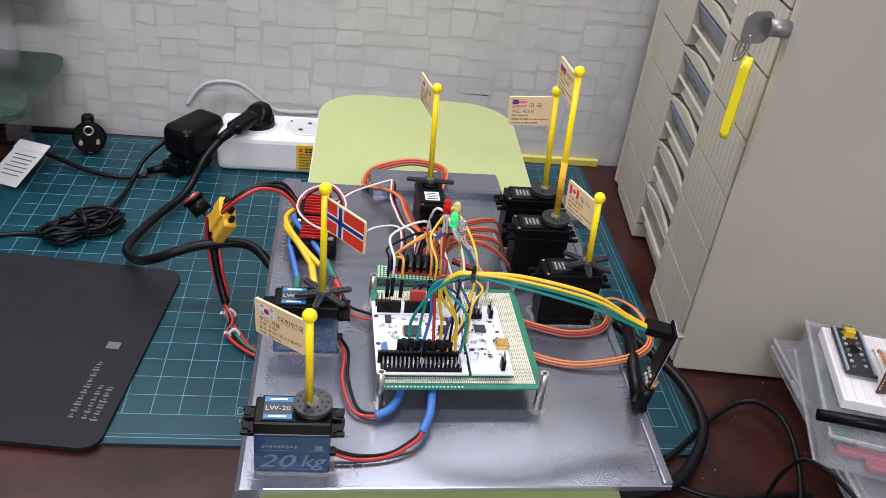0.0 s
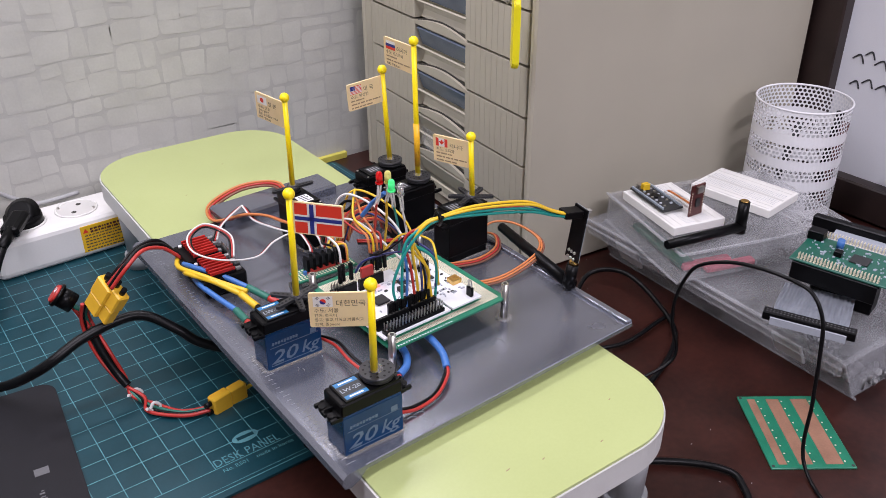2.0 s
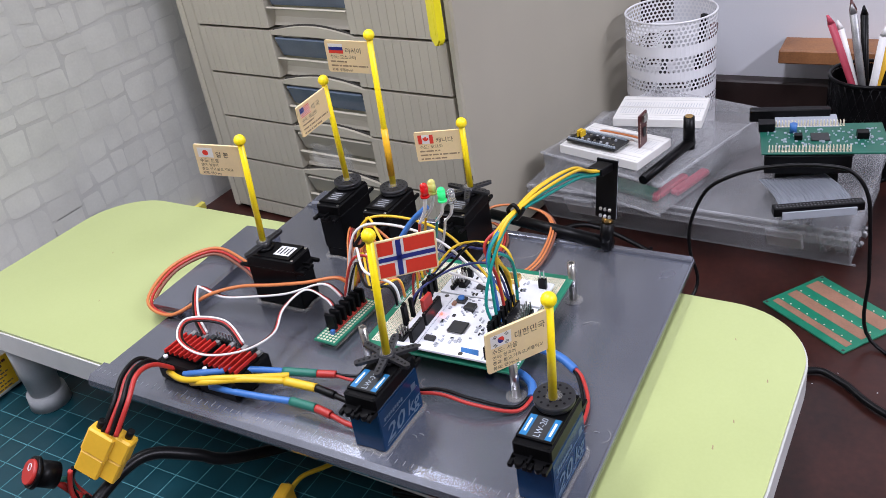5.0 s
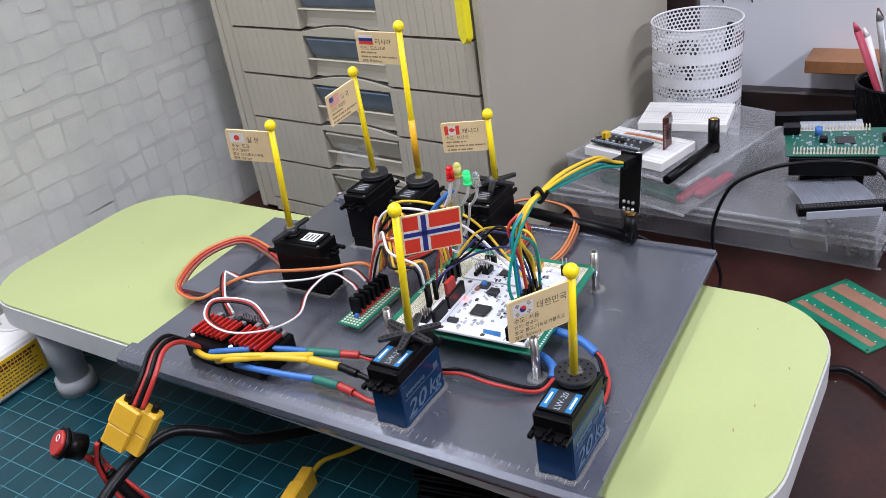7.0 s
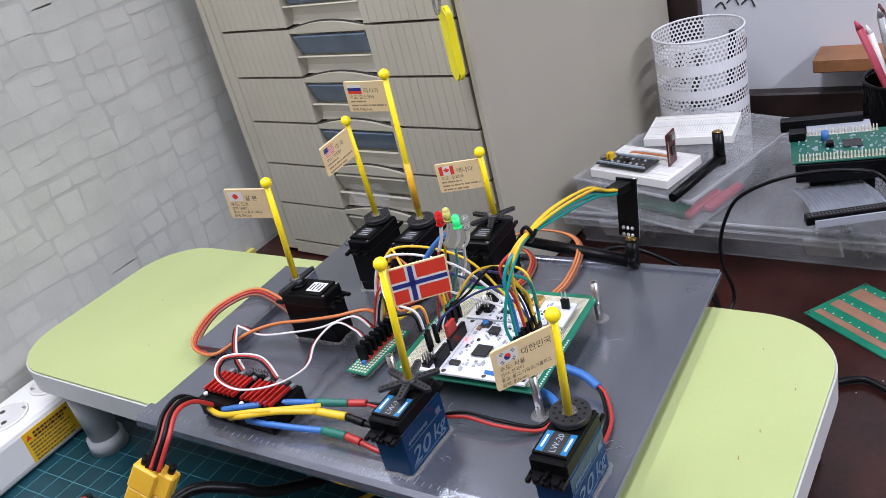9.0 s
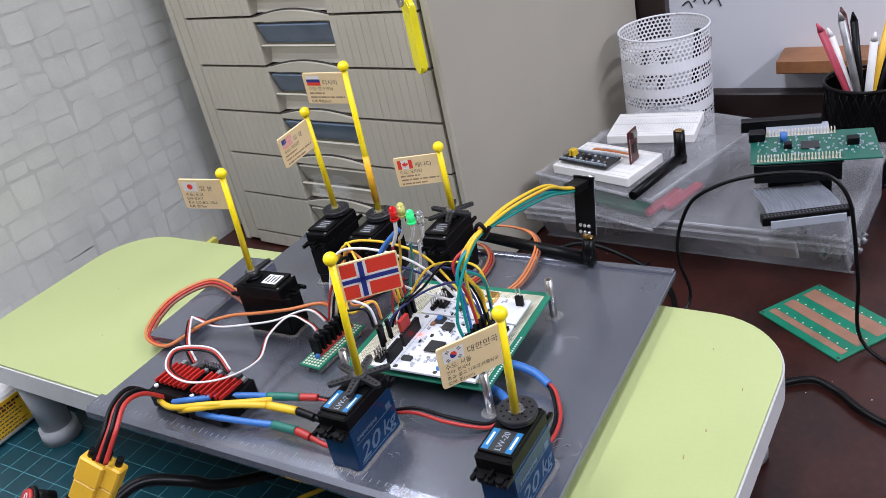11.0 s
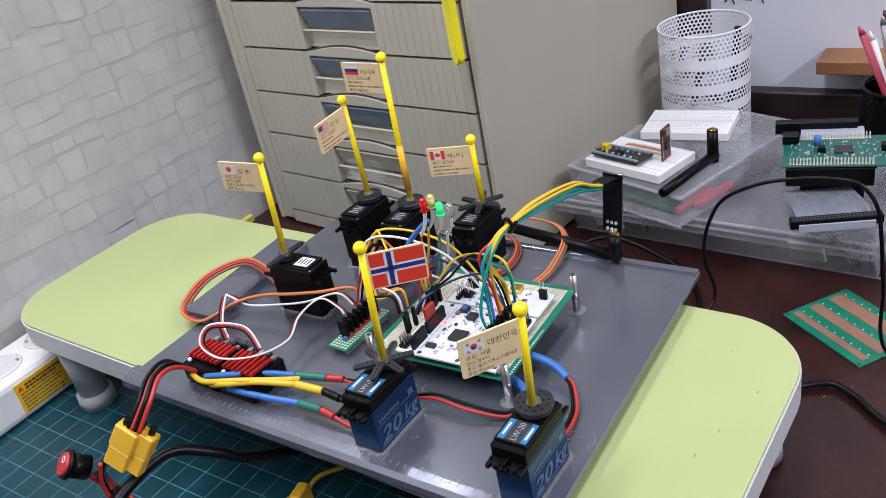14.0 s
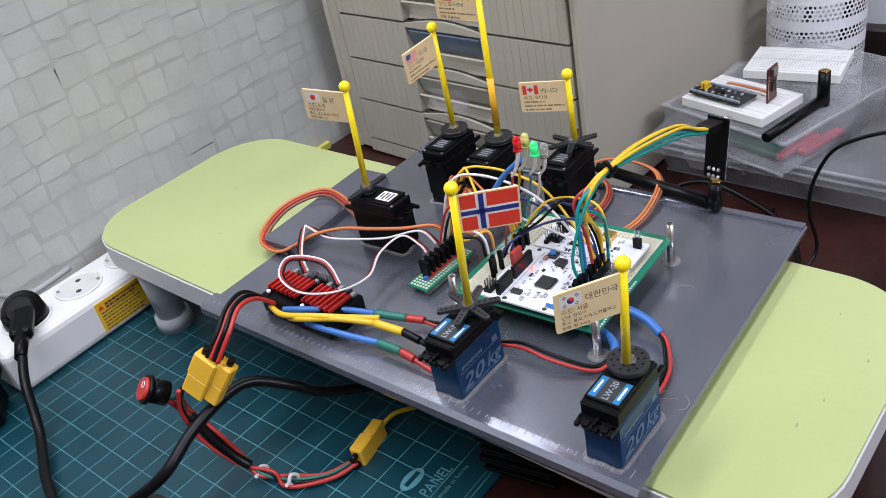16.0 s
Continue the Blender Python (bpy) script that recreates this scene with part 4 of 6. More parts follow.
# ---- small distribution board ----
mini = thing("distribution_board", "narrow green perfboard with rows of servo plugs", "circuit board", pose(0.0995, 0.1945, PLATE, 0, 0, -2))
part("board", Shape().box((0, 0, 0.0055), (0.0500, 0.0175, 0.0015), 0.0002), "pcb", mini)
part("spacer", Shape().box((0, 0, 0.0026), (0.044, 0.012, 0.0050)), "glue", mini)
s = Shape()
for i in range(19):
    for j in range(6):
        s.cyl((-0.0229 + i * 0.00254, -0.00635 + j * 0.00254, 0.0062), (-0.0229 + i * 0.00254, -0.00635 + j * 0.00254, 0.0065), 0.0009, seg=6)
tagged(part("solder_pad_field", s, "pad", mini), kind="stuff")
part("red_base", Shape().box((0.003, -0.0005, 0.0078), (0.036, 0.0026, 0.0026)), "red", mini)
part("black_base", Shape().box((0.003, 0.0022, 0.0078), (0.036, 0.0026, 0.0026)), "black", mini)
part("blue_base", Shape().box((-0.016, -0.0005, 0.0078), (0.0026, 0.0026, 0.0026)), "wblue", mini)
for k in range(7):
    part("servo_plug", Shape().box((-0.0135 + k * 0.0052, 0.0012, 0.0140), (0.0025, 0.0078, 0.0105), 0.0003), "black", mini)

# ---- motor controller with red heat sink ----
esc = thing("motor_controller", "black motor speed controller with red finned heat sink", "motor controller", pose(0.0300, 0.2480, PLATE + 0.0008, 0, 0, -2))
part("case", Shape().box((0, -0.0170, 0.0070), (0.0330, 0.0325, 0.0140), 0.0012), "black", esc)
part("case", Shape().box((0, 0.0170, 0.0070), (0.0330, 0.0325, 0.0140), 0.0012), "black", esc)
for y in (-0.0170, 0.0170):
    hs = part("heat_sink", Shape().box((-0.0005, y, 0.0150), (0.0185, 0.0290, 0.0020)), "black", esc, "red anodised heat sink on black")
    for k in range(7):
        part("fin", Shape().box((-0.0005, y - 0.0129 + k * 0.0043, 0.0172), (0.0195, 0.0012, 0.0026), 0.0002), "red_fin", hs)
    for q in range(5):
        part("small_part", Shape().box((0.0122 + 0.0012 * (q % 2), y - 0.0115 + q * 0.0054, 0.0152), (0.0042, 0.0034, 0.0022 + 0.0014 * (q % 3)), 0.0003), "chip" if q % 2 else "screws", esc)
    part("white_cap", Shape().cyl((-0.0125, y + 0.010, 0.0150), (-0.0125, y + 0.010, 0.0168), 0.0014, seg=12), "print_white", esc)
header(0.0125, -0.0080, 1, 6, "x", esc, z=0.014, hgt=0.0025)

# ---- radio module with antenna ----
rad = thing("radio_module", "black radio module standing on its elbow antenna", "radio module", pose(0.2325, 0.0665, PLATE, -8, 0, -100))
part("board", Shape().box((0, 0, 0.0470), (0.0155, 0.0014, 0.0420), 0.0002), "black", rad)
part("board_edge", Shape().box((0, 0.0009, 0.0470), (0.0153, 0.0004, 0.0418)), "print_grey", rad)
part("sma_flange", Shape().box((0, 0.0022, 0.0285), (0.0066, 0.0030, 0.0062), 0.0004), "gold", rad)
for x in (-0.0034, 0.0, 0.0034):
    for z in (0.0275, 0.0325):
        part("solder_joint", Shape().ball((x, -0.0012, z), 0.0013, 8), "steel", rad)
part("sma_nut", Shape().cyl((0, 0.0030, 0.0205), (0, 0.0030, 0.0265), 0.0040, seg=6), "gold", rad)
part("elbow", Shape().cyl((0, 0.0020, 0.0052), (0, 0.0025, 0.0215), 0.0050, 0.0044, 16), "black", rad)
part("hinge", Shape().ball((0, 0.0020, 0.0062), 0.0051, 14), "black", rad)
part("antenna_rod", Shape().cyl((0.004, 0.0020, 0.0062), (-0.0990, 0.0020, 0.0066), 0.0048, 0.0040, 16), "black", rad)
part("socket", Shape().box((0.0, -0.0090, 0.0640), (0.0105, 0.0150, 0.0054), 0.0004), "black", rad)
part("crystal", Shape().box((0.0045, 0.0030, 0.0665), (0.0040, 0.0042, 0.0030), 0.0008), "steel", rad)
p = Shape()
for k in range(8):
    p.box((-0.0038 + (k // 2) * 0.00254, 0.0022, 0.0628 + (k % 2) * 0.00254), (0.0006, 0.0030, 0.0006))
tagged(part("pin_field", p, "steel", rad), kind="stuff")

# ---- signal lamps on wires ----
leds = (("led_red", (0.1092, 0.1246, 0.2090), "red signal LED on wire legs"), ("led_yellow", (0.1150, 0.1230, 0.2085), "pale yellow signal LED on wire legs"), ("led_green", (0.1130, 0.1160, 0.2055), "lit green signal LED on wire legs"), ("led_clear", (0.1180, 0.1130, 0.2025), "clear signal LED on wire legs"))
feet = ((0.1150, 0.1500, 0.1220), (0.1300, 0.1560, 0.1220), (0.1420, 0.1540, 0.1220), (0.1480, 0.1530, 0.1220))
cols = ("red", "wyellow", "wteal", "wwhite")
for (kind, p0, lab), ft, col in zip(leds, feet, cols):
    led = thing("signal_led", lab, "LED lamp", Matrix.Translation(p0), "signal lamps above the board")
    s = Shape().cyl((0, 0, -0.004), (0, 0, 0.0015), 0.0023, seg=16)
    s.ball((0, 0, 0.0015), 0.0023, 16)
    s.cyl((0, 0, -0.0052), (0, 0, -0.004), 0.0027, seg=16)
    part("dome", s, kind, led)
    q = Vector(ft) - Vector(p0)
    for d in (-0.0011, 0.0011):
        part("lead_sleeve", Shape().tube([(d, 0, -0.005), (d * 0.8 + q.x * 0.12, q.y * 0.10, -0.015), (d + q.x * 0.3, q.y * 0.30, -0.024)], 0.0007, 6), "wwhite", led)
    part("lead_wire", Shape().tube([(q.x * 0.3, q.y * 0.30, -0.023), (q.x * 0.62, q.y * 0.55, -0.045), (q.x * 0.95, q.y * 0.9, q.z * 0.8), (q.x, q.y, q.z)], 0.0009, 6), col, led)
wire("shrink_sleeve", "blue heat-shrink sleeve on the lamp wires", [(0.1160, 0.1290, 0.1935), (0.1130, 0.1400, 0.1830), (0.1090, 0.1490, 0.1700)], 0.0017, "wblue", "sleeve")

# ---- wiring on the plate ----


def ribbon3(label, pts, cols, r=0.0009, group="servo leads"):
    """Three wires side by side in a flat lead."""
    root = thing("servo_lead", label, "cable", None, group)
    P = [Vector(p) for p in pts]
    for k, c in enumerate(cols):
        off = []
        for i, p in enumerate(P):
            d = P[min(i + 1, len(P) - 1)] - P[max(i - 1, 0)]
            side = d.cross(Vector((0, 0, 1)))
            side = side.normalized() if side.length > 1e-6 else Vector((1, 0, 0))
            off.append(p + side * (k - 1) * 1.9 * r + Vector((0, 0, (k - 1) * 1.1 * r)))
        part("strand", Shape().tube(off, r, 6), c, root)
    return root


OBR = ("wbrown", "red", "worange")
Z = PLATE
ribbon3("orange, red and brown servo lead looping over the table edge", [(0.1160, 0.2780, Z + 0.008), (0.1280, 0.3060, Z + 0.012), (0.1340, 0.3400, Z + 0.014), (0.1080, 0.3580, Z + 0.011), (0.0760, 0.3520, Z + 0.004), (0.0680, 0.3230, Z + 0.004), (0.0860, 0.3020, Z + 0.013), (0.0960, 0.2800, Z + 0.018), (0.0985, 0.2520, Z + 0.023), (0.1020, 0.2250, Z + 0.028), (0.1110, 0.2040, Z + 0.030), (0.1140, 0.1960, Z + 0.022)], OBR, 0.0012)
ribbon3("white, red and black lead from the motor controller", [(0.0430, 0.2640, Z + 0.019), (0.0560, 0.2830, Z + 0.020), (0.0850, 0.3120, Z + 0.016), (0.0900, 0.3100, Z + 0.015), (0.0890, 0.2900, Z + 0.012), (0.0920, 0.2620, Z + 0.016), (0.0950, 0.2350, Z + 0.022), (0.1020, 0.2090, Z + 0.030), (0.1030, 0.1970, Z + 0.022)], ("wblack", "red", "wwhite"), 0.0008)
ribbon3("white, red and black lead curling over the heat sink", [(0.0430, 0.2330, Z + 0.018), (0.0500, 0.2520, Z + 0.026), (0.0400, 0.2720, Z + 0.030), (0.0230, 0.2620, Z + 0.030), (0.0170, 0.2380, Z + 0.029), (0.0300, 0.2200, Z + 0.026), (0.0560, 0.2190, Z + 0.020), (0.0740, 0.2230, Z + 0.026), (0.0900, 0.2150, Z + 0.032), (0.0930, 0.2020, Z + 0.026), (0.0920, 0.1965, Z + 0.022)], ("wblack", "red", "wwhite"), 0.0007)
ribbon3("orange, red and brown servo lead at the plate's edge", [(0.2260, 0.1640, Z + 0.008), (0.2420, 0.1640, Z + 0.014), (0.2560, 0.1500, Z + 0.014), (0.2590, 0.1240, Z + 0.010), (0.2420, 0.1080, Z + 0.008), (0.2080, 0.1030, Z + 0.004), (0.1840, 0.1080, Z + 0.003), (0.1600, 0.1180, Z + 0.006)], ("wbrown", "worange", "worange"))
ribbon3("orange, red and brown servo lead beside the servo", [(0.2290, 0.1680, Z + 0.008), (0.2370, 0.1540, Z + 0.008), (0.2290, 0.1410, Z + 0.004), (0.2070, 0.1360, Z + 0.003), (0.1840, 0.1410, Z + 0.004), (0.1640, 0.1460, Z + 0.007)], OBR)
for k in range(4):
    y = 0.2060 + 0.008 * k
    ribbon3("orange, red and brown servo lead arching to the plugs", [(0.1760 - 0.002 * k, y, Z + 0.006), (0.1630, y - 0.004, Z + 0.022 + 0.004 * k), (0.1480 - 0.003 * k, 0.1990 + 0.004 * k, Z + 0.032 + 0.003 * k), (0.1300 - 0.004 * k, 0.1970, Z + 0.032 + 0.002 * k), (0.1220 - 0.005 * k, 0.1960, Z + 0.023)], OBR, 0.0007)
ribbon3("red and black supply lead behind the board", [(0.1850, 0.1900, Z + 0.005), (0.1700, 0.1860, Z + 0.012), (0.1500, 0.1830, Z + 0.018), (0.1280, 0.1900, Z + 0.022)], ("wblack", "red", "red"), 0.0008)


def lead(label, pts, r, mat, group="jumper wires"):
    return wire("jumper_wire", label, pts, r, mat, "wire", group)


# bundle from the front header to the radio module
cols = ("wteal", "wteal", "wblue", "red", "wyellow", "wyellow", "wyellow", "wteal")
names = {"wyellow": "yellow", "wteal": "teal green", "wblue": "blue", "red": "red", "wnavy": "dark blue"}
for k, c in enumerate(cols):
    a, b = (k % 4 - 1.5) * 0.0013, (-0.0011, -0.0006, 0.0002, -0.0014, 0.0012, 0.0016, 0.0009, -0.0017)[k]
    x0 = 0.0925 + (0.0, 0.0026, 0.0053, 0.0130, 0.0156, 0.0210, 0.0262, 0.0292)[k]
    lead(names[c] + " jumper wire in the bundle to the radio module", [(x0, 0.0800, Z + 0.030), (x0 - 0.002 + 0.003 * (k % 3), 0.0835 - 0.002 * (k % 2), Z + 0.048 + 0.003 * (k * 5 % 4)), (0.0990 + 0.0014 * k, 0.0840 + a * 1.6, Z + 0.071 + 0.0016 * (k * 3 % 5)), (0.1120 + a * 0.5, 0.0790 + a, Z + 0.087 + b), (0.1227, 0.0756 + a * 0.7, Z + 0.091 + b * 0.7), (0.1500, 0.0730 + a * 2.2, Z + 0.0900 + b * 2.0), (0.1900, 0.0705 + a * 2.6, Z + 0.0815 + b * 2.4), (0.2130, 0.0690 + a * 1.6, Z + 0.0705 + b * 1.4), (0.2270, 0.0670 + a * 1.2, Z + 0.0648 + b * 0.8)], 0.00095, c)
for k, c in enumerate(("wnavy", "wblack", "wnavy", "wyellow")):
    x0 = 0.1110 + (0.0, 0.0034, 0.0110, 0.0136)[k]
    lead({"wnavy": "dark blue", "wblack": "black", "wyellow": "yellow"}[c] + " jumper wire arching off the front header", [(x0, 0.0800, Z + 0.038), (x0 + 0.003 - 0.002 * (k % 2), 0.0850, Z + 0.050 + 0.004 * k), (x0 + 0.010 - 0.006 * (k % 3), 0.0980 + 0.003 * k, Z + 0.054 + 0.005 * (k * 3 % 4)), (x0 + 0.006 - 0.008 * (k % 2), 0.1200, Z + 0.048 + 0.004 * k), (x0 - 0.010, 0.1350, Z + 0.040), (x0 - 0.016, 0.1390, Z + 0.030)], 0.0008, c)
wire("cable_tie", "black cable tie round the wire bundle", [(0.1205, 0.0715, Z + 0.091), (0.1215, 0.0756, Z + 0.0955), (0.1225, 0.0800, Z + 0.091), (0.1220, 0.0756, Z + 0.0865), (0.1205, 0.0715, Z + 0.091), (0.1200, 0.0690, Z + 0.095)], 0.0012, "black", "cable tie")
# plugs standing on the headers
for k in range(13):
    x = 0.0848 + 0.00254 * k
    s = part("jumper_plug", Shape().box((x, 0.0800 + (k % 2) * 0.0008, Z + 0.0320), (0.0024, 0.0024, 0.0130), 0.0002), "black")
    tagged(s, "black jumper plug on the front header", "plug", "jumper plugs")
for k, x in enumerate((0.0790, 0.0822, 0.0878, 0.1060, 0.1092, 0.1124, 0.1156)):
    s = part("jumper_plug", Shape().box((x, 0.1325 + (k % 2) * 0.0012, Z + 0.0372), (0.0024, 0.0024, 0.0132), 0.0002), "black")
    tagged(s, "black jumper plug on the rear header", "plug", "jumper plugs")
s = part("jumper_plug", Shape().box((0.0985, 0.1290, Z + 0.0345), (0.0098, 0.0026, 0.0090), 0.0003), "red")
tagged(s, "red housing of a four-way jumper plug on the rear header", "plug", "jumper plugs")
rw = random.Random(8)
loose = (("wwhite", "white"), ("wwhite", "white"), ("wyellow", "yellow"), ("wyellow", "yellow"), ("wnavy", "dark blue"), ("worange", "orange"), ("red", "red"), ("wblack", "black"), ("wwhite", "white"), ("worange", "orange"), ("worange", "orange"), ("wyellow", "yellow"))
for k, (c, n) in enumerate(loose):
    xs, xe = 0.1010 + 0.0042 * (k % 6), (0.0790, 0.0822, 0.0878, 0.1060, 0.1092, 0.1124, 0.1156)[k % 7]
    lift = rw.uniform(0.050, 0.074)
    if k in (0, 1, 3, 4):
        pts = [(xs, 0.1930, Z + 0.024), (xs + 0.004, 0.1820, Z + lift - 0.006), (xs + 0.012, 0.1620, Z + lift), (xs + 0.020, 0.1300, Z + lift - 0.012), (0.1180 + 0.002 * k, 0.0980, Z + 0.040), (0.1090 + 0.0016 * k, 0.0830, Z + 0.0345)]
    else:
        pts = [(xs, 0.1930, Z + 0.024), (xs + rw.uniform(-0.004, 0.004), 0.1800, Z + lift), (xe + rw.uniform(-0.005, 0.008), 0.1560, Z + lift + rw.uniform(-0.008, 0.004)), (xe, 0.1390, Z + 0.056), (xe, 0.1360, Z + 0.044)]
    lead(n + " jumper wire between the plugs and the board", pts, 0.00085, c)
wire("cable_tie", "black cable tie round the jumper wires", [(0.1080, 0.1820, Z + 0.060), (0.1130, 0.1780, Z + 0.066), (0.1200, 0.1790, Z + 0.062), (0.1150, 0.1820, Z + 0.056), (0.1080, 0.1820, Z + 0.060)], 0.0011, "black", "cable tie")

# motor leads with sleeves
lead("thin red motor lead on the plate", [(0.0485, 0.0205, Z + 0.006), (0.0620, 0.0190, Z + 0.003), (0.0800, 0.0220, Z + 0.003), (0.0950, 0.0310, Z + 0.006), (0.0995, 0.0380, Z + 0.008)], 0.0011, "red", "motor leads")
lead("thin black motor lead on the plate", [(0.0485, 0.0235, Z + 0.006), (0.0620, 0.0220, Z + 0.003), (0.0800, 0.0250, Z + 0.002), (0.0950, 0.0335, Z + 0.006), (0.0995, 0.0395, Z + 0.007)], 0.0011, "wblack", "motor leads")
wire("shrink_sleeve", "blue heat-shrink sleeve on the motor leads", [(0.0985, 0.0365, Z + 0.007), (0.1035, 0.0480, Z + 0.010), (0.1060, 0.0650, Z + 0.011), (0.1080, 0.0900, Z + 0.008)], 0.0026, "wblue", "sleeve")
lead("thin red motor lead beside the board", [(0.0500, 0.1180, Z + 0.006), (0.0535, 0.1000, Z + 0.008), (0.0530, 0.0780, Z + 0.007), (0.0600, 0.0560, Z + 0.003), (0.0740, 0.0515, Z + 0.004)], 0.0011, "red", "motor leads")
lead("thin black motor lead beside the board", [(0.0500, 0.1205, Z + 0.006), (0.0560, 0.1020, Z + 0.009), (0.0560, 0.0800, Z + 0.008), (0.0625, 0.0585, Z + 0.003), (0.0745, 0.0535, Z + 0.004)], 0.0011, "wblack", "motor leads")
wire("shrink_sleeve", "blue heat-shrink sleeve on the motor leads", [(0.0725, 0.0520, Z + 0.004), (0.0810, 0.0560, Z + 0.006), (0.0870, 0.0680, Z + 0.007), (0.0900, 0.0900, Z + 0.008)], 0.0026, "wblue", "sleeve")
for a, (cable, sleeve, pts) in enumerate((
        ("wblue", "wgreen", [(0.0130, 0.2560, Z + 0.012), (0.0150, 0.2400, Z + 0.016), (0.0280, 0.2180, Z + 0.014), (0.0390, 0.2000, Z + 0.009), (0.0460, 0.1800, Z + 0.007), (0.0500, 0.1690, Z + 0.006)]),
        ("wyellow", "wyellow", [(0.0100, 0.2480, Z + 0.010), (0.0080, 0.2330, Z + 0.016), (0.0180, 0.2120, Z + 0.016), (0.0290, 0.1900, Z + 0.012), (0.0320, 0.1700, Z + 0.010), (0.0310, 0.1560, Z + 0.009)]),
        ("wblue", "wgreen", [(0.0130, 0.2360, Z + 0.008), (0.0120, 0.2200, Z + 0.010), (0.0160, 0.2000, Z + 0.008), (0.0200, 0.1800, Z + 0.007), (0.0200, 0.1620, Z + 0.007), (0.0190, 0.1510, Z + 0.006)]))):
    wire("power_lead", "thick %s motor lead from the speed controller" % ("yellow" if a == 1 else "blue"), pts[:4], 0.0021, cable, "wire", "power leads")
    wire("shrink_sleeve", "%s heat-shrink joint on a motor lead" % ("yellow" if a == 1 else "green"), pts[3:5], 0.0027, sleeve, "sleeve", "joint sleeves")
    wire("shrink_sleeve", "%s heat-shrink end on a motor lead" % ("black" if a == 1 else "red"), pts[4:6], 0.0025, "wblack" if a == 1 else "red", "sleeve", "joint sleeves")
wire("power_lead", "thick yellow lead beside the speed controller", [(0.0130, 0.2700, Z + 0.010), (0.0070, 0.2500, Z + 0.014), (0.0120, 0.2250, Z + 0.018), (0.0240, 0.2050, Z + 0.015), (0.0350, 0.1920, Z + 0.011)], 0.0020, "wyellow", "wire", "power leads")
lead("thin black motor lead towards the board", [(0.0500, 0.1690, Z + 0.006), (0.0560, 0.1560, Z + 0.004), (0.0660, 0.1470, Z + 0.006), (0.0800, 0.1400, Z + 0.008)], 0.0010, "wblack", "motor leads")
lead("thin red motor lead towards the board", [(0.0490, 0.1690, Z + 0.006), (0.0530, 0.1530, Z + 0.003), (0.0640, 0.1420, Z + 0.005), (0.0800, 0.1360, Z + 0.008)], 0.0010, "red", "motor leads")
lead("thin black motor lead into the servo", [(0.0310, 0.1560, Z + 0.009), (0.0300, 0.1450, Z + 0.008), (0.0290, 0.1300, Z + 0.006)], 0.0018, "wblack", "motor leads")
lead("thin red motor lead into the servo", [(0.0190, 0.1510, Z + 0.006), (0.0180, 0.1400, Z + 0.004), (0.0180, 0.1300, Z + 0.004)], 0.0016, "red", "motor leads")

# supply harness with yellow connectors
for k, (c, n) in enumerate((("red", "red"), ("wblack", "black"), ("red", "red"), ("wblack", "black"))):
    o = (k - 1.5) * 0.0036
    wire("power_lead", "thick %s supply lead arching over the plate's edge" % n, [(0.0150, 0.2700 + o * 0.7, Z + 0.012), (0.0030, 0.2730 + o, Z + 0.024 + 0.002 * (k % 2)), (-0.0130, 0.2690 + o * 1.2, Z + 0.030 - 0.003 * (k // 2)), (-0.0280, 0.2630 + o * 1.2, Z + 0.024 - 0.003 * (k // 2)), (-0.0420, 0.2640 + o, Z + 0.009)], 0.0015, c, "wire", "power leads")


def xt_plug(label, a, b, name="power_connector", roll=0.0):
    a, b = Vector(a), Vector(b)
    m = Matrix.Translation(a) @ (b - a).to_track_quat("Z", "Y").to_matrix().to_4x4() @ Matrix.Rotation(radians(roll), 4, "Z")
    l = (b - a).length
    root = thing(name, label, "connector", m, "yellow power connectors")
    part("socket_shell", Shape().box((0, 0, l * 0.27), (0.0170, 0.0100, l * 0.52), 0.0012), "xt", root)
    part("plug_shell", Shape().box((0, 0, l * 0.76), (0.0155, 0.0086, l * 0.46), 0.0010), "xt", root)
    for x in (-0.0038, 0.0038):
        part("wire_boot", Shape().cyl((x, 0, -0.005), (x, 0, 0.001), 0.0022, seg=10), "wblack", root)
        part("contact", Shape().cyl((x, 0, l - 0.0005), (x, 0, l + 0.0012), 0.0024, seg=10), "gold", root)
    return root


xt_plug("yellow power connector hanging beside the plate", (-0.0400, 0.2690, 0.1120), (-0.0525, 0.2840, 0.0850), roll=115)
xt_plug("yellow power connector paired with another", (-0.0360, 0.2610, 0.1080), (-0.0485, 0.2760, 0.0810), roll=115)
xt_plug("yellow power connector lying on the mat", (0.0020, 0.2150, 0.0078), (0.0330, 0.2205, 0.0085), roll=88)
sw = thing("rocker_switch", "round black rocker switch with a red rocker, held by its wires", "switch", Matrix.Translation((-0.0710, 0.3040, 0.0950)) @ Vector((-0.66, 0.30, 0.70)).to_track_quat("Z", "Y").to_matrix().to_4x4())
part("barrel", Shape().cyl((0, 0, -0.0130), (0, 0, 0.0000), 0.0080, seg=28), "black", sw)
part("collar", Shape().cyl((0, 0, -0.0008), (0, 0, 0.0016), 0.0098, 0.0092, 32), "black", sw)
part("rocker", Shape().cyl((0, 0, 0.0010), (0, 0, 0.0036), 0.0078, 0.0072, 28), "red", sw, "red rocker with white mark")
part("mark", Shape().tube([(0.002 * math.cos(t), 0.003 + 0.002 * math.sin(t), 0.0037) for t in [0.5236 * k for k in range(13)]], 0.0003, 5, steps=2), "print_white", sw)
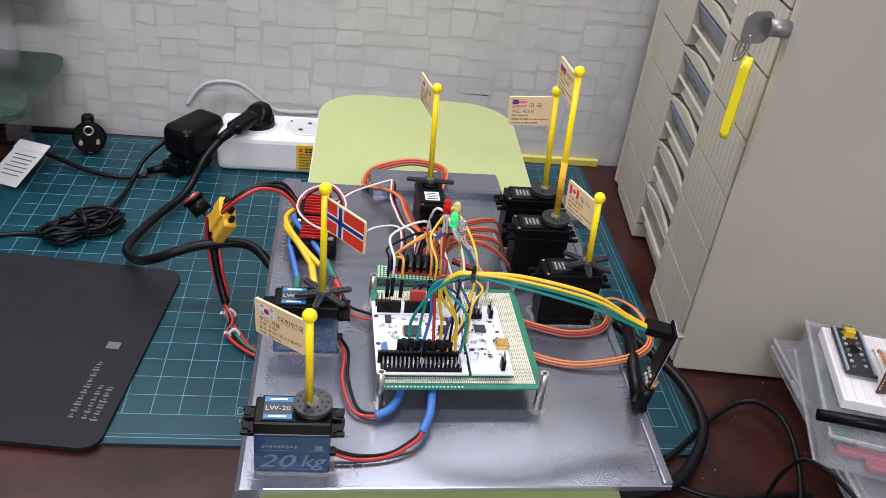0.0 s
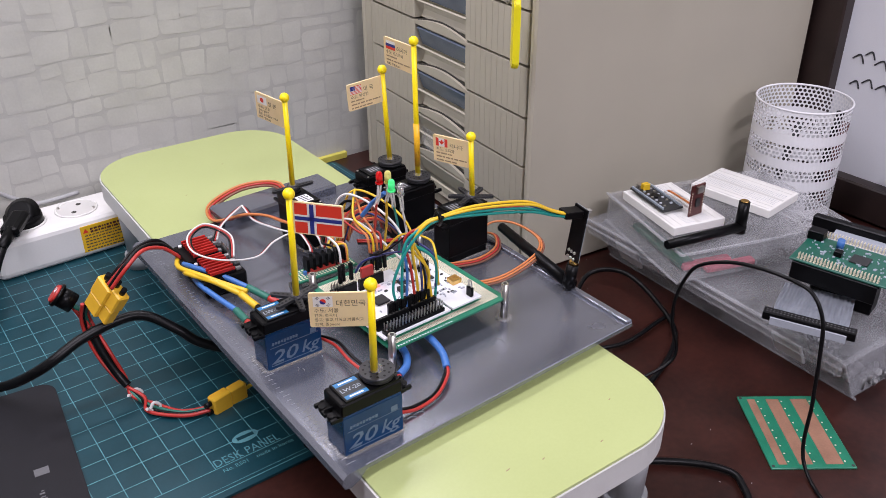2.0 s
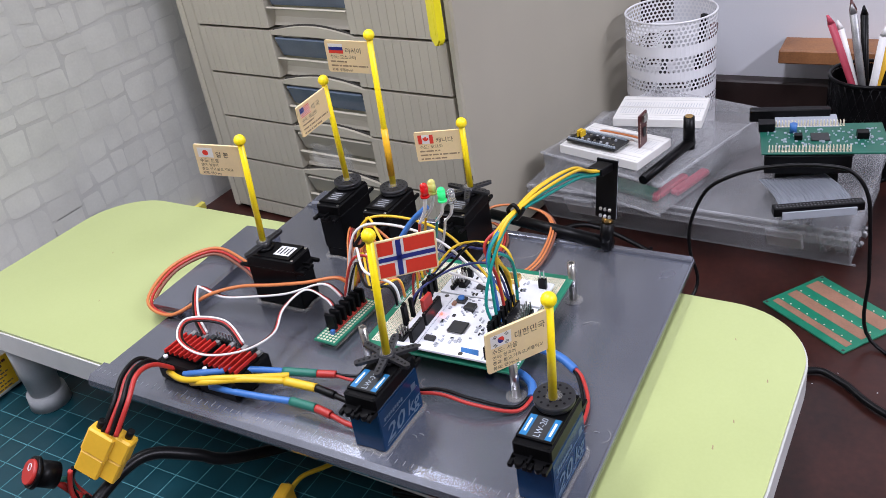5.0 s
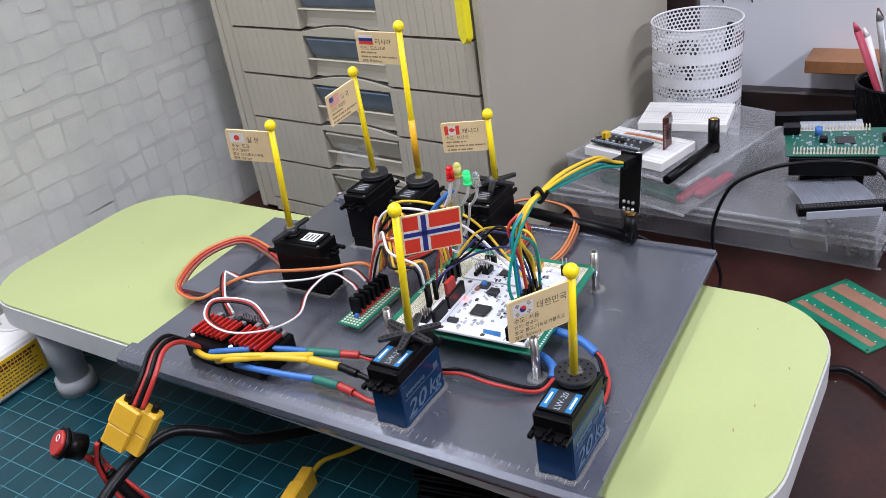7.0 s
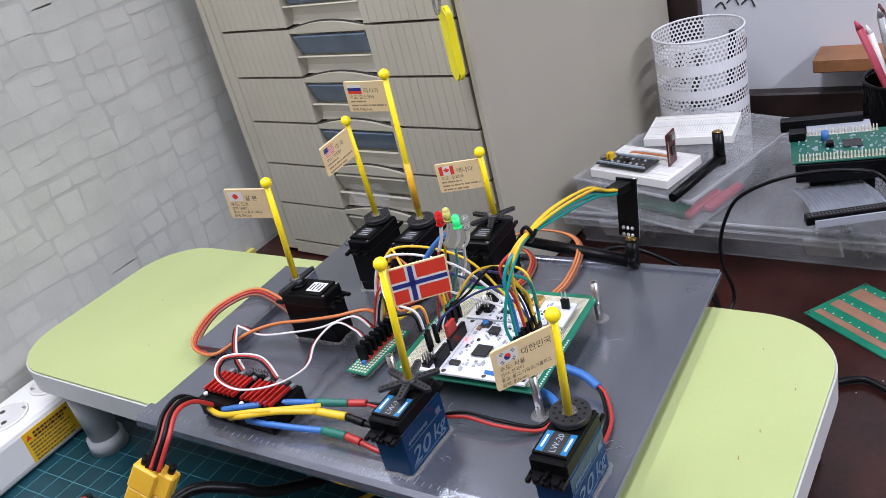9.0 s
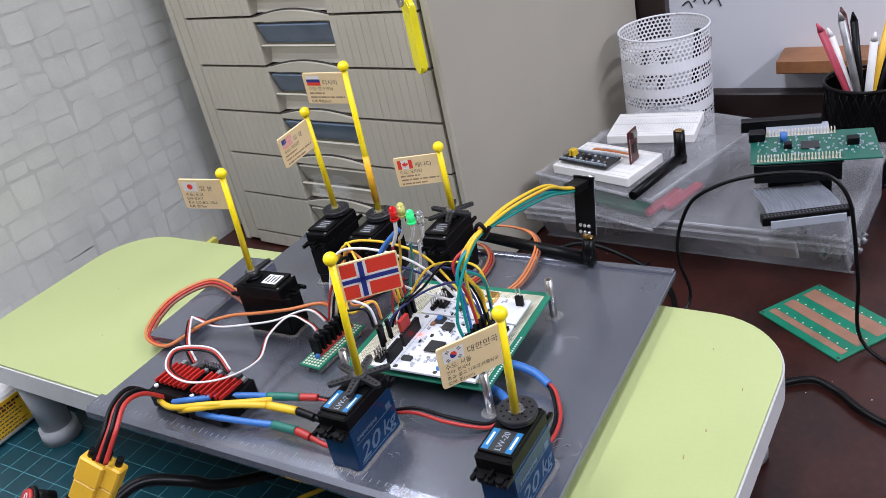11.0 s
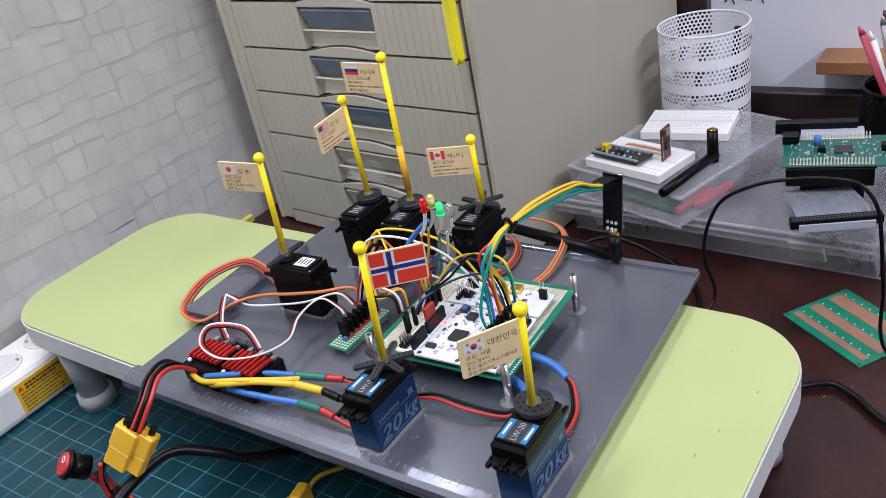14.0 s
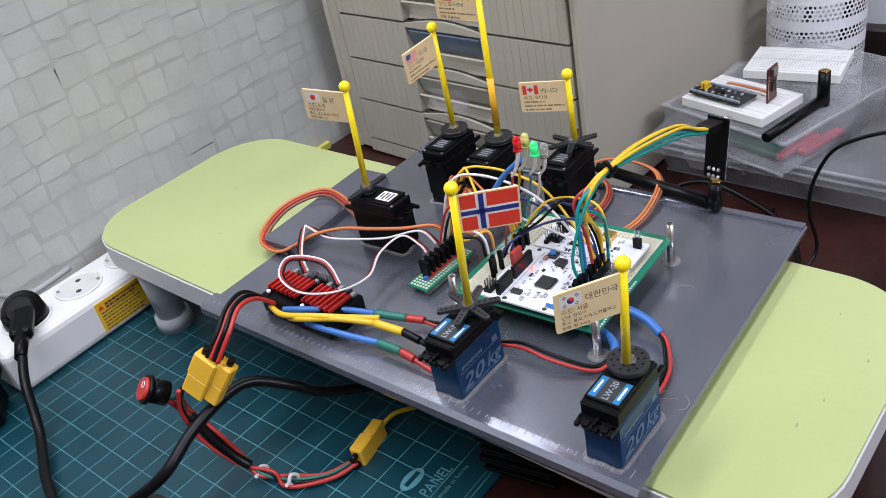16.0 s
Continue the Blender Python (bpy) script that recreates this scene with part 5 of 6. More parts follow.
for k, c in enumerate(("red", "wblack", "wgreen", "red")):
    o = (k - 1.5) * 0.0024
    nm = {"red": "red", "wblack": "black", "wgreen": "green"}[c]
    wire("harness_wire", nm + " wire of the switch harness on the mat", [(-0.0540 + o, 0.2920, 0.0880), (-0.0570 + o, 0.3000 + o, 0.0690), (-0.0520 + o * 1.3, 0.2890 - o, 0.0410), (-0.0450 + o * 0.8, 0.2770, 0.0190), (-0.0395 - o, 0.2620 + o, 0.0090), (-0.0350 + o, 0.2460 + o, 0.0060), (-0.0180, 0.2240 + o, 0.0060), (0.0000, 0.2150 + o * 0.6, 0.0075)], 0.0015, c, "wire", "switch harness wires")
wire("tape_wrap", "black tape wrapped round the harness", [(-0.0555, 0.2970, 0.0610), (-0.0520, 0.2890, 0.0410), (-0.0470, 0.2800, 0.0240), (-0.0430, 0.2720, 0.0150)], 0.0036, "wblack", "tape")
wire("switch_wire", "red wire from the switch to the harness", [(-0.0640, 0.3090, 0.0850), (-0.0600, 0.3040, 0.0740), (-0.0560, 0.2980, 0.0620)], 0.0022, "red", "wire")
wire("switch_wire", "green wire from the switch to the harness", [(-0.0640, 0.3060, 0.0840), (-0.0580, 0.2990, 0.0790), (-0.0560, 0.2950, 0.0850)], 0.0018, "wgreen", "wire")
for p in ((-0.0390, 0.2660, 0.0085), (-0.0330, 0.2420, 0.0075)):
    wire("cable_tie", "white cable tie round the harness", [(p[0] - 0.0042, p[1], p[2]), (p[0], p[1] + 0.001, p[2] + 0.0042), (p[0] + 0.0042, p[1], p[2]), (p[0], p[1] - 0.001, p[2] - 0.0034), (p[0] - 0.0042, p[1], p[2]), (p[0] - 0.0070, p[1] - 0.002, p[2] + 0.003)], 0.0013, "glue_tie", "cable tie", "white cable ties")
wire("supply_wire", "yellow wire running from the connector under the table", [(0.0335, 0.2205, 0.0080), (0.0450, 0.2180, 0.0110), (0.0620, 0.2080, 0.0090), (0.0900, 0.1950, 0.0060)], 0.0017, "wyellow", "wire")

# ---- behind: power strip, adapter, plugs ----
ps = thing("power_strip", "white multi-socket power strip with a yellow warning label", "power strip", pose(-0.085, 0.5225, 0.0025, 0, 0, 1.0))
part("housing", Shape().box((0.130, 0.0310, 0.0215), (0.2600, 0.0620, 0.0425), 0.0075, seg=3), "strip", ps)
for k in range(4):
    x = 0.040 + k * 0.052
    w = part("socket_well", Shape().cyl((x, 0.0310, 0.0428), (x, 0.0310, 0.0436), 0.0205, seg=32), "socket", ps)
    part("well_rim", Shape().tube([(x + 0.0205 * math.cos(t), 0.0310 + 0.0205 * math.sin(t), 0.0434) for t in [0.2618 * q for q in range(25)]], 0.0011, 6, steps=1), "strip", w)
    for dx in (-0.0095, 0.0095):
        part("pin_hole", Shape().cyl((x + dx * 0.5, 0.0310 + dx * 0.87, 0.0436), (x + dx * 0.5, 0.0310 + dx * 0.87, 0.0438), 0.0026, seg=12), "cab_dark", w)
    for dy in (-0.019, 0.019):
        part("earth_clip", Shape().box((x + dy * 0.8, 0.0310 - dy * 0.5, 0.0440), (0.0022, 0.0042, 0.0014)), "steel", w)
lab = part("warning_label", Shape().box((0.1080, -0.0003, 0.0215), (0.0480, 0.0008, 0.0290)), "warn", ps, "yellow warning label with small print")
part("triangle", Shape().prism([(0.0860, 0.0285), (0.0915, 0.0285), (0.08875, 0.0335)], 0.0, 0.0002, Matrix(((1, 0, 0, 0), (0, 0, -1, -0.0008), (0, 1, 0, 0), (0, 0, 0, 1)))), "flag_red", lab)
rp = random.Random(12)
for k in range(8):
    x, end = 0.0935 if k < 2 else 0.0870, 0.1280 - 0.004 * (k % 3)
    while x < end:
        w = rp.uniform(0.0014, 0.0042)
        part("print_bar", Shape().box((x + w / 2, -0.0009, 0.0318 - k * 0.0033), (w, 0.0002, 0.0012 if k > 1 else 0.0021)), "print_dark" if k > 1 else "red_board", lab)
        x += w + 0.0009
pg = thing("mains_plug", "black angled mains plug pushed into the power strip", "plug", pose(-0.045, 0.5535, 0.0462))
part("body", Shape().cyl((0, 0, 0.0005), (0, 0, 0.0090), 0.0190, 0.0180, 28).cyl((0, 0, 0.0090), (-0.003, -0.004, 0.0140), 0.0180, 0.0105, 28), "black", pg)
part("cable_arm", Shape().box((-0.012, -0.026, 0.0130), (0.0180, 0.0360, 0.0120), 0.0045, Euler((radians(8), 0, radians(-35))).to_matrix(), 2), "black", pg)
part("boot", Shape().cyl((-0.018, -0.036, 0.0120), (-0.034, -0.058, 0.0060), 0.0060, 0.0046, 14), "black", pg)
wire("mains_cable", "thick black mains cable looping across the mat", [(-0.076, 0.498, 0.053), (-0.09, 0.478, 0.04), (-0.105, 0.45, 0.016), (-0.128, 0.401, 0.012), (-0.14, 0.35, 0.014), (-0.123, 0.314, 0.026), (-0.098, 0.276, 0.055), (-0.068, 0.276, 0.068), (-0.037, 0.277, 0.073), (-0.018, 0.271, 0.072), (-0.0, 0.255, 0.06), (0.017, 0.244, 0.045), (0.075, 0.215, 0.02), (0.1, 0.18, 0.0075)], 0.0040, "wblack")
ad = thing("power_adapter", "black plug-in power adapter standing on the mat by the wall", "power adapter", pose(-0.1090, 0.5340, 0.0028, 0, 0, -31.5))
part("housing", Shape().box((0, 0, 0.0365), (0.0380, 0.0620, 0.0350), 0.0100, seg=4), "black", ad)
part("plug_base", Shape().box((0, -0.008, 0.0095), (0.0280, 0.0400, 0.0190), 0.0030), "black", ad)
part("socket", Shape().box((-0.002, -0.0330, 0.0090), (0.0210, 0.0120, 0.0150), 0.0020), "black", ad)
part("strain_relief", Shape().cyl((-0.006, -0.036, 0.0090), (-0.020, -0.052, 0.0060), 0.0052, 0.0034, 14), "black", ad)
wire("adapter_cable", "black adapter lead running across the mat", [(-0.1510, 0.4920, 0.0085), (-0.1800, 0.4880, 0.0070), (-0.2150, 0.4980, 0.0080), (-0.2500, 0.5130, 0.0130), (-0.2850, 0.5250, 0.0180), (-0.3600, 0.5400, 0.0120), (-0.4600, 0.5300, 0.0060)], 0.0026, "wblack")
wire("adapter_cable", "thin black lead from the adapter to the coil", [(-0.1400, 0.5280, 0.0300), (-0.1560, 0.5050, 0.0200), (-0.1650, 0.4600, 0.0080), (-0.1720, 0.4250, 0.0080), (-0.1650, 0.4060, 0.0120)], 0.0022, "wblack")
wire("wall_cable", "pale grey cable arching against the wall", [(-0.1250, 0.5850, 0.0480), (-0.1050, 0.5900, 0.0720), (-0.0700, 0.5900, 0.0760), (-0.0420, 0.5880, 0.0580), (-0.0250, 0.5870, 0.0480), (0.0200, 0.5920, 0.0465)], 0.0024, "wgrey")
sk = thing("mains_plug", "black round mains plug lying on the mat, pins showing", "plug", Matrix.Translation((-0.2210, 0.5450, 0.0210)) @ Vector((0.25, -0.93, 0.25)).to_track_quat("Z", "Y").to_matrix().to_4x4())
part("body", Shape().cyl((0, 0, -0.0240), (0, 0, 0.0), 0.0110, 0.0172, 28), "black", sk)
part("face", Shape().cyl((0, 0, 0.0), (0, 0, 0.0040), 0.0165, 0.0150, 28), "black", sk)
for x in (-0.0165, 0.0165):
    part("earth_clip", Shape().box((0, x, 0.0005), (0.0060, 0.0030, 0.0090), 0.0005), "black", sk)
part("cable_arm", Shape().box((0, 0.0120, -0.0140), (0.0130, 0.0220, 0.0140), 0.0040, seg=2), "black", sk)
for x in (-0.0085, 0.0085):
    part("pin", Shape().cyl((x, -0.002, 0.0035), (x, -0.002, 0.0200), 0.0022, seg=12), "steel", sk)
part("earth_hole", Shape().tube([(0.0045 * math.cos(t), 0.008 + 0.0045 * math.sin(t), 0.0040) for t in [0.5236 * q for q in range(13)]], 0.0011, 6, steps=2), "steel", sk)
wire("mains_cable", "black cable tail behind the round plug", [(-0.2270, 0.5660, 0.0150), (-0.2310, 0.5800, 0.0090), (-0.2700, 0.5860, 0.0060), (-0.3600, 0.5860, 0.0060)], 0.0034, "wblack")
tg = thing("cable_label", "white paper label folded round a cable", "label", Matrix.Translation((-0.2760, 0.4880, 0.0160)) @ Euler((radians(24), radians(-6), radians(-28))).to_matrix().to_4x4())
part("paper", Shape().box((0, 0, 0), (0.0400, 0.0560, 0.0005)), "paper", tg)
part("fold", Shape().box((0, 0.0230, 0.0008), (0.0410, 0.0120, 0.0010), 0.0003), "paper", tg)
for k in range(6):
    part("print_bar", Shape().box((0.001, 0.0110 - k * 0.0052, 0.0004), (0.0290 - 0.003 * (k % 3), 0.0011, 0.0002)), "padprint", tg)
cl = thing("coiled_cable", "black cable tied up into an oval coil on the mat", "cable")
rc = random.Random(5)
for k in range(9):
    pts = []
    for q in range(13):
        t = q * 0.5236 + k * 0.3
        u, v = (0.033 + rc.uniform(-0.008, 0.007)) * math.cos(t), (0.0120 + rc.uniform(-0.006, 0.006)) * math.sin(t)
        pts.append((-0.1880 + u * 0.82 - v * 0.57, 0.3850 + u * 0.57 + v * 0.82, 0.0062 + 0.0013 * k + rc.uniform(-0.0025, 0.0045)))
    pts[-1] = pts[0]
    part("turn", Shape().tube(pts, 0.0017, 6, steps=4), "wblack", cl)
part("binding", Shape().tube([(-0.1930, 0.3960, 0.004), (-0.1920, 0.3940, 0.022), (-0.1820, 0.3770, 0.023), (-0.1810, 0.3750, 0.005)], 0.0030, 8), "wblack", cl)
wire("adapter_cable", "thin black lead from the coil towards the desk's end", [(-0.2150, 0.3700, 0.0060), (-0.2350, 0.3780, 0.0050), (-0.2700, 0.3700, 0.0050), (-0.3300, 0.3560, 0.0060), (-0.4200, 0.3600, 0.0040)], 0.0022, "wblack")

# mouse pad
mp = thing("mouse_pad", "black rubber mouse pad with worn grey print", "mouse pad", pose(-0.2130, 0.2330, 0.0027, 0, 0, -6))
part("sheet", Shape().prism(rounded(-0.1150, -0.1060, 0.1150, 0.1080, 0.014), 0.0, 0.0030), "rubber", mp)
for k, (x, y, l, w) in enumerate(((0.0870, -0.0480, 0.0660, 0.0050), (0.0965, -0.0600, 0.0420, 0.0040), (0.1035, -0.0620, 0.0400, 0.0055))):
    for q in range(int(l / 0.0062)):
        part("print_bar", Shape().box((x, y - l / 2 + 0.0062 * q + 0.003, 0.00305), (w * (0.7 + 0.3 * ((q * 7 + k) % 3) / 2), 0.0016, 0.0002)), "padprint", mp)
        part("print_bar", Shape().box((x + 0.0006 * (q % 2), y - l / 2 + 0.0062 * q + 0.0056, 0.00305), (w * (0.4 + 0.3 * (q % 3) / 2), 0.0010, 0.0002)), "padprint", mp)
part("print_mark", Shape().box((0.0900, 0.0010, 0.00305), (0.0100, 0.0080, 0.0002)), "padprint", mp)

# glass shelf stand
gs = thing("glass_shelf", "greenish glass shelf on clear acrylic posts", "shelf", pose(-0.42, 0.515, 0.0028))
part("glass_plate", Shape().prism(rounded(-0.20, -0.080, 0.172, 0.080, 0.020), 0.0840, 0.0900), "glass", gs)
# upper plate is made dark to block light from the wall behind
part("upper_plate", Shape().prism(rounded(-0.20, -0.040, 0.175, 0.080, 0.010), 0.1950, 0.2010), "shade_shelf", gs, "upper shelf, darkened to shade the wall")
for x in (-0.17, 0.120):
    ps2 = part("post", Shape().cyl((x, 0.050, 0.0), (x, 0.050, 0.1950), 0.0130, seg=20), "clear_edge", gs)
    part("collar", Shape().box((x - 0.002, 0.030, 0.0560), (0.0420, 0.0160, 0.0130), 0.0015), "strip", ps2)

# stack under the table
stk = thing("plate_stack", "stack of thin black ribbed plates under the table", "stack", pose(0.062, 0.115, 0.0026, 0, 0, 10))
for k in range(13):
    part("plate", Shape().box((0.0012 * (k % 2), 0.001 * ((k * 3) % 4), 0.0024 + k * 0.0046), (0.0360, 0.0500, 0.0022), 0.0004), "black", stk)

# ---- right side: organiser box and what lies on it ----
bx = thing("organizer_box", "clear plastic compartment box with small hardware inside", "storage box", pose(0.4085, 0.2010, 0, 0, 0, -3.5))
BL, BD, BH = 0.277, 0.172, 0.047
part("floor_panel", Shape().box((BD / 2 + 0.0155, -BL / 2, 0.0015), (BD - 0.033, BL, 0.002)), "clear_edge", bx)
lean = Matrix(((1, 0, 0, 0), (0, 0, 1, 0), (0, 1, 0, 0), (0, 0, 0, 1)))
part("wall_panel", Shape().box((BD - 0.001, -BL / 2, BH / 2), (0.002, BL, BH), 0.0006), "clear_edge", bx)
for y in (-BL, -0.002):
    part("wall_panel", Shape().prism([(0.0330, 0.0), (BD - 0.0025, 0.0), (BD - 0.0025, BH), (0.0065, BH)], y, y + 0.002, lean), "milky", bx)
part("wall_panel", Shape().prism([(0.0305, 0.0), (0.0325, 0.0), (0.0060, BH), (0.0040, BH)], -BL, 0.0, lean), "milky", bx)
for y in (-0.075, -0.135, -0.195, -0.243):
    part("divider", Shape().box((BD / 2 + 0.017, y, BH / 2 - 0.004), (BD - 0.040, 0.0016, BH - 0.012)), "clear_edge", bx)
part("lid", Shape().box((BD / 2, -BL / 2, BH + 0.0035), (BD + 0.012, BL + 0.012, 0.0050), 0.0018), "frosted", bx, "translucent grey lid")
part("lid_skirt", Shape().box((-0.0045, -BL / 2, BH - 0.004), (0.0016, BL + 0.008, 0.010), 0.0006), "frosted", bx)
for y in (-0.045, -0.228):
    part("latch", Shape().box((0.0060, y, BH - 0.016), (0.0030, 0.0290, 0.0240), 0.0010, Euler((0, radians(-29), 0)).to_matrix()), "latch", bx, "clear snap latch")
# thin pale bars paint the highlights along the box's ribs and rims
for y in (0.0, -0.075, -0.135, -0.195, -0.243, -BL):
    part("rib_glint", Shape().prism([(0.0294, 0.002), (0.0306, 0.002), (0.0046, BH - 0.002), (0.0034, BH - 0.002)], y - 0.001, y + 0.001, lean), "edge_glint", bx)
for z in (0.0015, BH - 0.001, BH + 0.0060):
    part("rim_glint", Shape().box((-0.0058 if z > BH - 0.01 else 0.0298, -BL / 2, z), (0.0014, BL + 0.008, 0.0016)), "edge_glint", bx)
rh = random.Random(9)
s = Shape()
for k in range(80):
    x, y = rh.uniform(0.036, 0.08), rh.choice((rh.uniform(-0.07, -0.012), rh.uniform(-0.240, -0.200), rh.uniform(-0.28, -0.247)))
    s.cyl((x, y, 0.003 + rh.uniform(0, 0.010)), (x + rh.uniform(-0.003, 0.003), y + rh.uniform(-0.003, 0.003), 0.006 + rh.uniform(0, 0.010)), rh.choice((0.0012, 0.002, 0.0032)), seg=8)
hw = part("small_hardware", s, "screws")
hw.matrix_basis = bx.matrix_basis.copy()
tagged(hw, "loose screws, nuts and washers inside the box", "hardware", kind="stuff")
ul = thing("clear_case", "flat clear plastic case lying on the organiser box", "plastic case", pose(0.4140, 0.1930, BH + 0.0065, 0, 0, -18))
part("case_lid", Shape().box((0.0890, -0.0650, 0.0290), (0.1800, 0.1310, 0.0024), 0.0010), "clear", ul)
for c, sz in (((0.002, -0.065, 0.0145), (0.0022, 0.1280, 0.0280)), ((0.176, -0.065, 0.0145), (0.0022, 0.1280, 0.0280)), ((0.089, -0.0012, 0.0145), (0.1710, 0.0022, 0.0280)), ((0.089, -0.1285, 0.0145), (0.1710, 0.0022, 0.0280))):
    part("case_wall", Shape().box(c, sz, 0.0005), "clear_edge", ul)
part("case_floor", Shape().box((0.089, -0.065, 0.0006), (0.1700, 0.1240, 0.0010)), "clear_edge", ul)
# pale bars again, as painted highlights on the case's edges
for c, sz in (((0.0, -0.065, 0.0292), (0.0016, 0.1300, 0.0022)), ((0.0, -0.065, 0.0010), (0.0016, 0.1300, 0.0016)), ((0.089, -0.1305, 0.0292), (0.1780, 0.0016, 0.0022)), ((0.178, -0.065, 0.0292), (0.0016, 0.1300, 0.0022))):
    part("rim_glint", Shape().box(c, sz), "edge_glint", ul)
for k, (y, l, c, lab2) in enumerate(((-0.070, 0.085, "teal_box", "dark green board inside the clear case"), (-0.112, 0.050, "pink", "pink tool handle inside the clear case"), (-0.122, 0.060, "pink", "pink tool handle inside the clear case"))):
    o = part("inner_board" if c == "teal_box" else "tool_handle", Shape().box((0.022 + 0.018 * k, y, 0.0050), (0.016 if k == 0 else 0.050, l if k == 0 else 0.009, 0.0060), 0.0015), c)
    o.matrix_basis = ul.matrix_basis.copy()
    tagged(o, lab2, "board" if c == "teal_box" else "tool")
LID = BH + 0.0065 + 0.0304


def breadboard(label, m):
    root = thing("breadboard", label, "breadboard", m, "breadboards on the case")
    part("block", Shape().box((0, 0, 0.0042), (0.0825, 0.0550, 0.0084), 0.0006), "bread", root)
    part("trough", Shape().box((0, 0, 0.0085), (0.0800, 0.0030, 0.0003)), "socket", root)
    for y in (-0.0250, -0.0185, 0.0185, 0.0250):
        part("rail_line", Shape().box((0, y, 0.0085), (0.0780, 0.0006, 0.0002)), "socket", root)
    h = Shape()
    for i in range(30):
        for j in range(10):
            x, y = -0.0368 + i * 0.00254, -0.0140 + j * 0.00254 + (0.0025 if j > 4 else 0)
            h.box((x, y, 0.0085), (0.0008, 0.0008, 0.0002))
    tagged(part("contact_hole_field", h, "silk", root), kind="stuff")
    return root


b1 = pose(0.4300, 0.1270, LID, 0, 0, 75)
breadboard("white breadboard holding a small black module", b1)
breadboard("bare white breadboard lying on the clear case", pose(0.5120, 0.1080, LID, 0, 0, -84))
dv = thing("module_board", "small black module with pin rows in the breadboard", "circuit board", b1 @ pose(0.010, 0.012, 0.0125))
part("board", Shape().box((0, 0, 0), (0.0530, 0.0220, 0.0016)), "chip", dv)
for k in range(14):
    part("small_part", Shape().box((-0.020 + 0.0033 * k, 0.0045 * (-1) ** k, 0.0014), (0.0018, 0.0022, 0.0012)), "silk" if k % 3 else "steel", dv)
part("chip", Shape().box((0.002, 0, 0.0014), (0.0072, 0.0072, 0.0012), 0.0002, Euler((0, 0, 0.785)).to_matrix()), "black", dv)
for q in range(2):
    part("yellow_jumper", Shape().box((0.0150 + 0.0034 * q, 0.001, 0.0045), (0.0022, 0.0070, 0.0062), 0.0004), "wyellow", dv)
part("usb_port", Shape().box((0.025, 0, 0.0020), (0.0060, 0.0076, 0.0026), 0.0003), "steel", dv)
s = Shape()
for i in range(20):
    for y in (-0.0095, 0.0095):
        s.box((-0.0240 + i * 0.00254, y, 0.0016), (0.0017, 0.0017, 0.0018))
tagged(part("solder_field", s, "print_grey", dv), kind="stuff")
rd = thing("usb_adapter", "small dark red adapter board standing upright in the breadboard", "circuit board", b1 @ pose(-0.027, -0.004, 0.0090, 0, 0, 10))
part("board", Shape().box((0, 0, 0.0150), (0.0016, 0.0165, 0.0300), 0.0002), "red_board", rd)
part("usb_port", Shape().box((-0.002, 0, 0.0260), (0.0030, 0.0076, 0.0060)), "steel", rd)
part("chip", Shape().box((-0.0015, 0, 0.0130), (0.0012, 0.0050, 0.0080)), "chip", rd)
for k in range(8):
    for y in (-0.0072, 0.0072):
        part("pad", Shape().box((-0.0009, y, 0.0045 + k * 0.0026), (0.0003, 0.0010, 0.0011)), "pad", rd)
for k, (c, n) in enumerate((("wwhite", "white"), ("worange", "orange"), ("wwhite", "white"))):
    o = wire("jumper_wire", n + " bridge wire flat on the breadboard", [(0.022, -0.006 - 0.004 * k, 0.0088), (0.018, -0.006 - 0.004 * k, 0.0112), (-0.015, -0.007 - 0.004 * k, 0.0112), (-0.020, -0.007 - 0.004 * k, 0.0088)], 0.0010, c, "wire", "bridge wires")
    o.matrix_basis = b1.copy()
an = thing("antenna", "black stubby antenna with a hinged elbow", "antenna", pose(0.4465, 0.0645, LID))
part("connector", Shape().cyl((0, 0, 0.0), (0, 0, 0.0300), 0.0052, 0.0048, 18), "black", an)
part("thread", Shape().cyl((0, 0, 0.0300), (0, 0, 0.0310), 0.0036, seg=16), "gold", an)
part("rod", Shape().cyl((0.002, -0.001, 0.0056), (-0.0775, 0.0175, 0.0050), 0.0048, 0.0040, 16), "black", an)

# discovery board with ribbon cable on the lid
LOW = 0.0642
fb = thing("development_board", "green development board with two long pin rows", "circuit board", pose(0.4560, -0.0430, LOW, 0, 0, -77))
part("board", Shape().box((0, 0, 0.0340), (0.0970, 0.0580, 0.0016), 0.0003), "pcb_dark", fb)
for y in (-0.0250, 0.0250):
    hd = part("socket_strip", Shape().box((-0.012, y, 0.0320), (0.0660, 0.0050, 0.0024)), "black", fb)
    p = Shape()
    for k in range(25):
        for d in (-0.00127, 0.00127):
            p.box((-0.0425 + k * 0.00254, y + d, 0.0370), (0.0008, 0.0008, 0.0050))
    tagged(part("pin_field", p, "pad", hd), kind="stuff")
    q2 = Shape()
    for k in range(25):
        for d in (-0.00127, 0.00127):
            q2.cyl((-0.0425 + k * 0.00254, y + d, 0.0348), (-0.0425 + k * 0.00254, y + d, 0.0351), 0.0010, seg=6)
    tagged(part("solder_pad_field", q2, "pad", fb), kind="stuff")
part("chip", Shape().box((-0.002, 0, 0.0356), (0.0140, 0.0140, 0.0015), 0.0002), "chip", fb)
part("audio_jack", Shape().box((-0.0430, 0.0180, 0.0385), (0.0130, 0.0110, 0.0080), 0.0005), "black", fb)
part("blue_button", Shape().cyl((-0.022, 0.012, 0.0350), (-0.022, 0.012, 0.0425), 0.0030, seg=16), "wblue", fb, "blue push button")
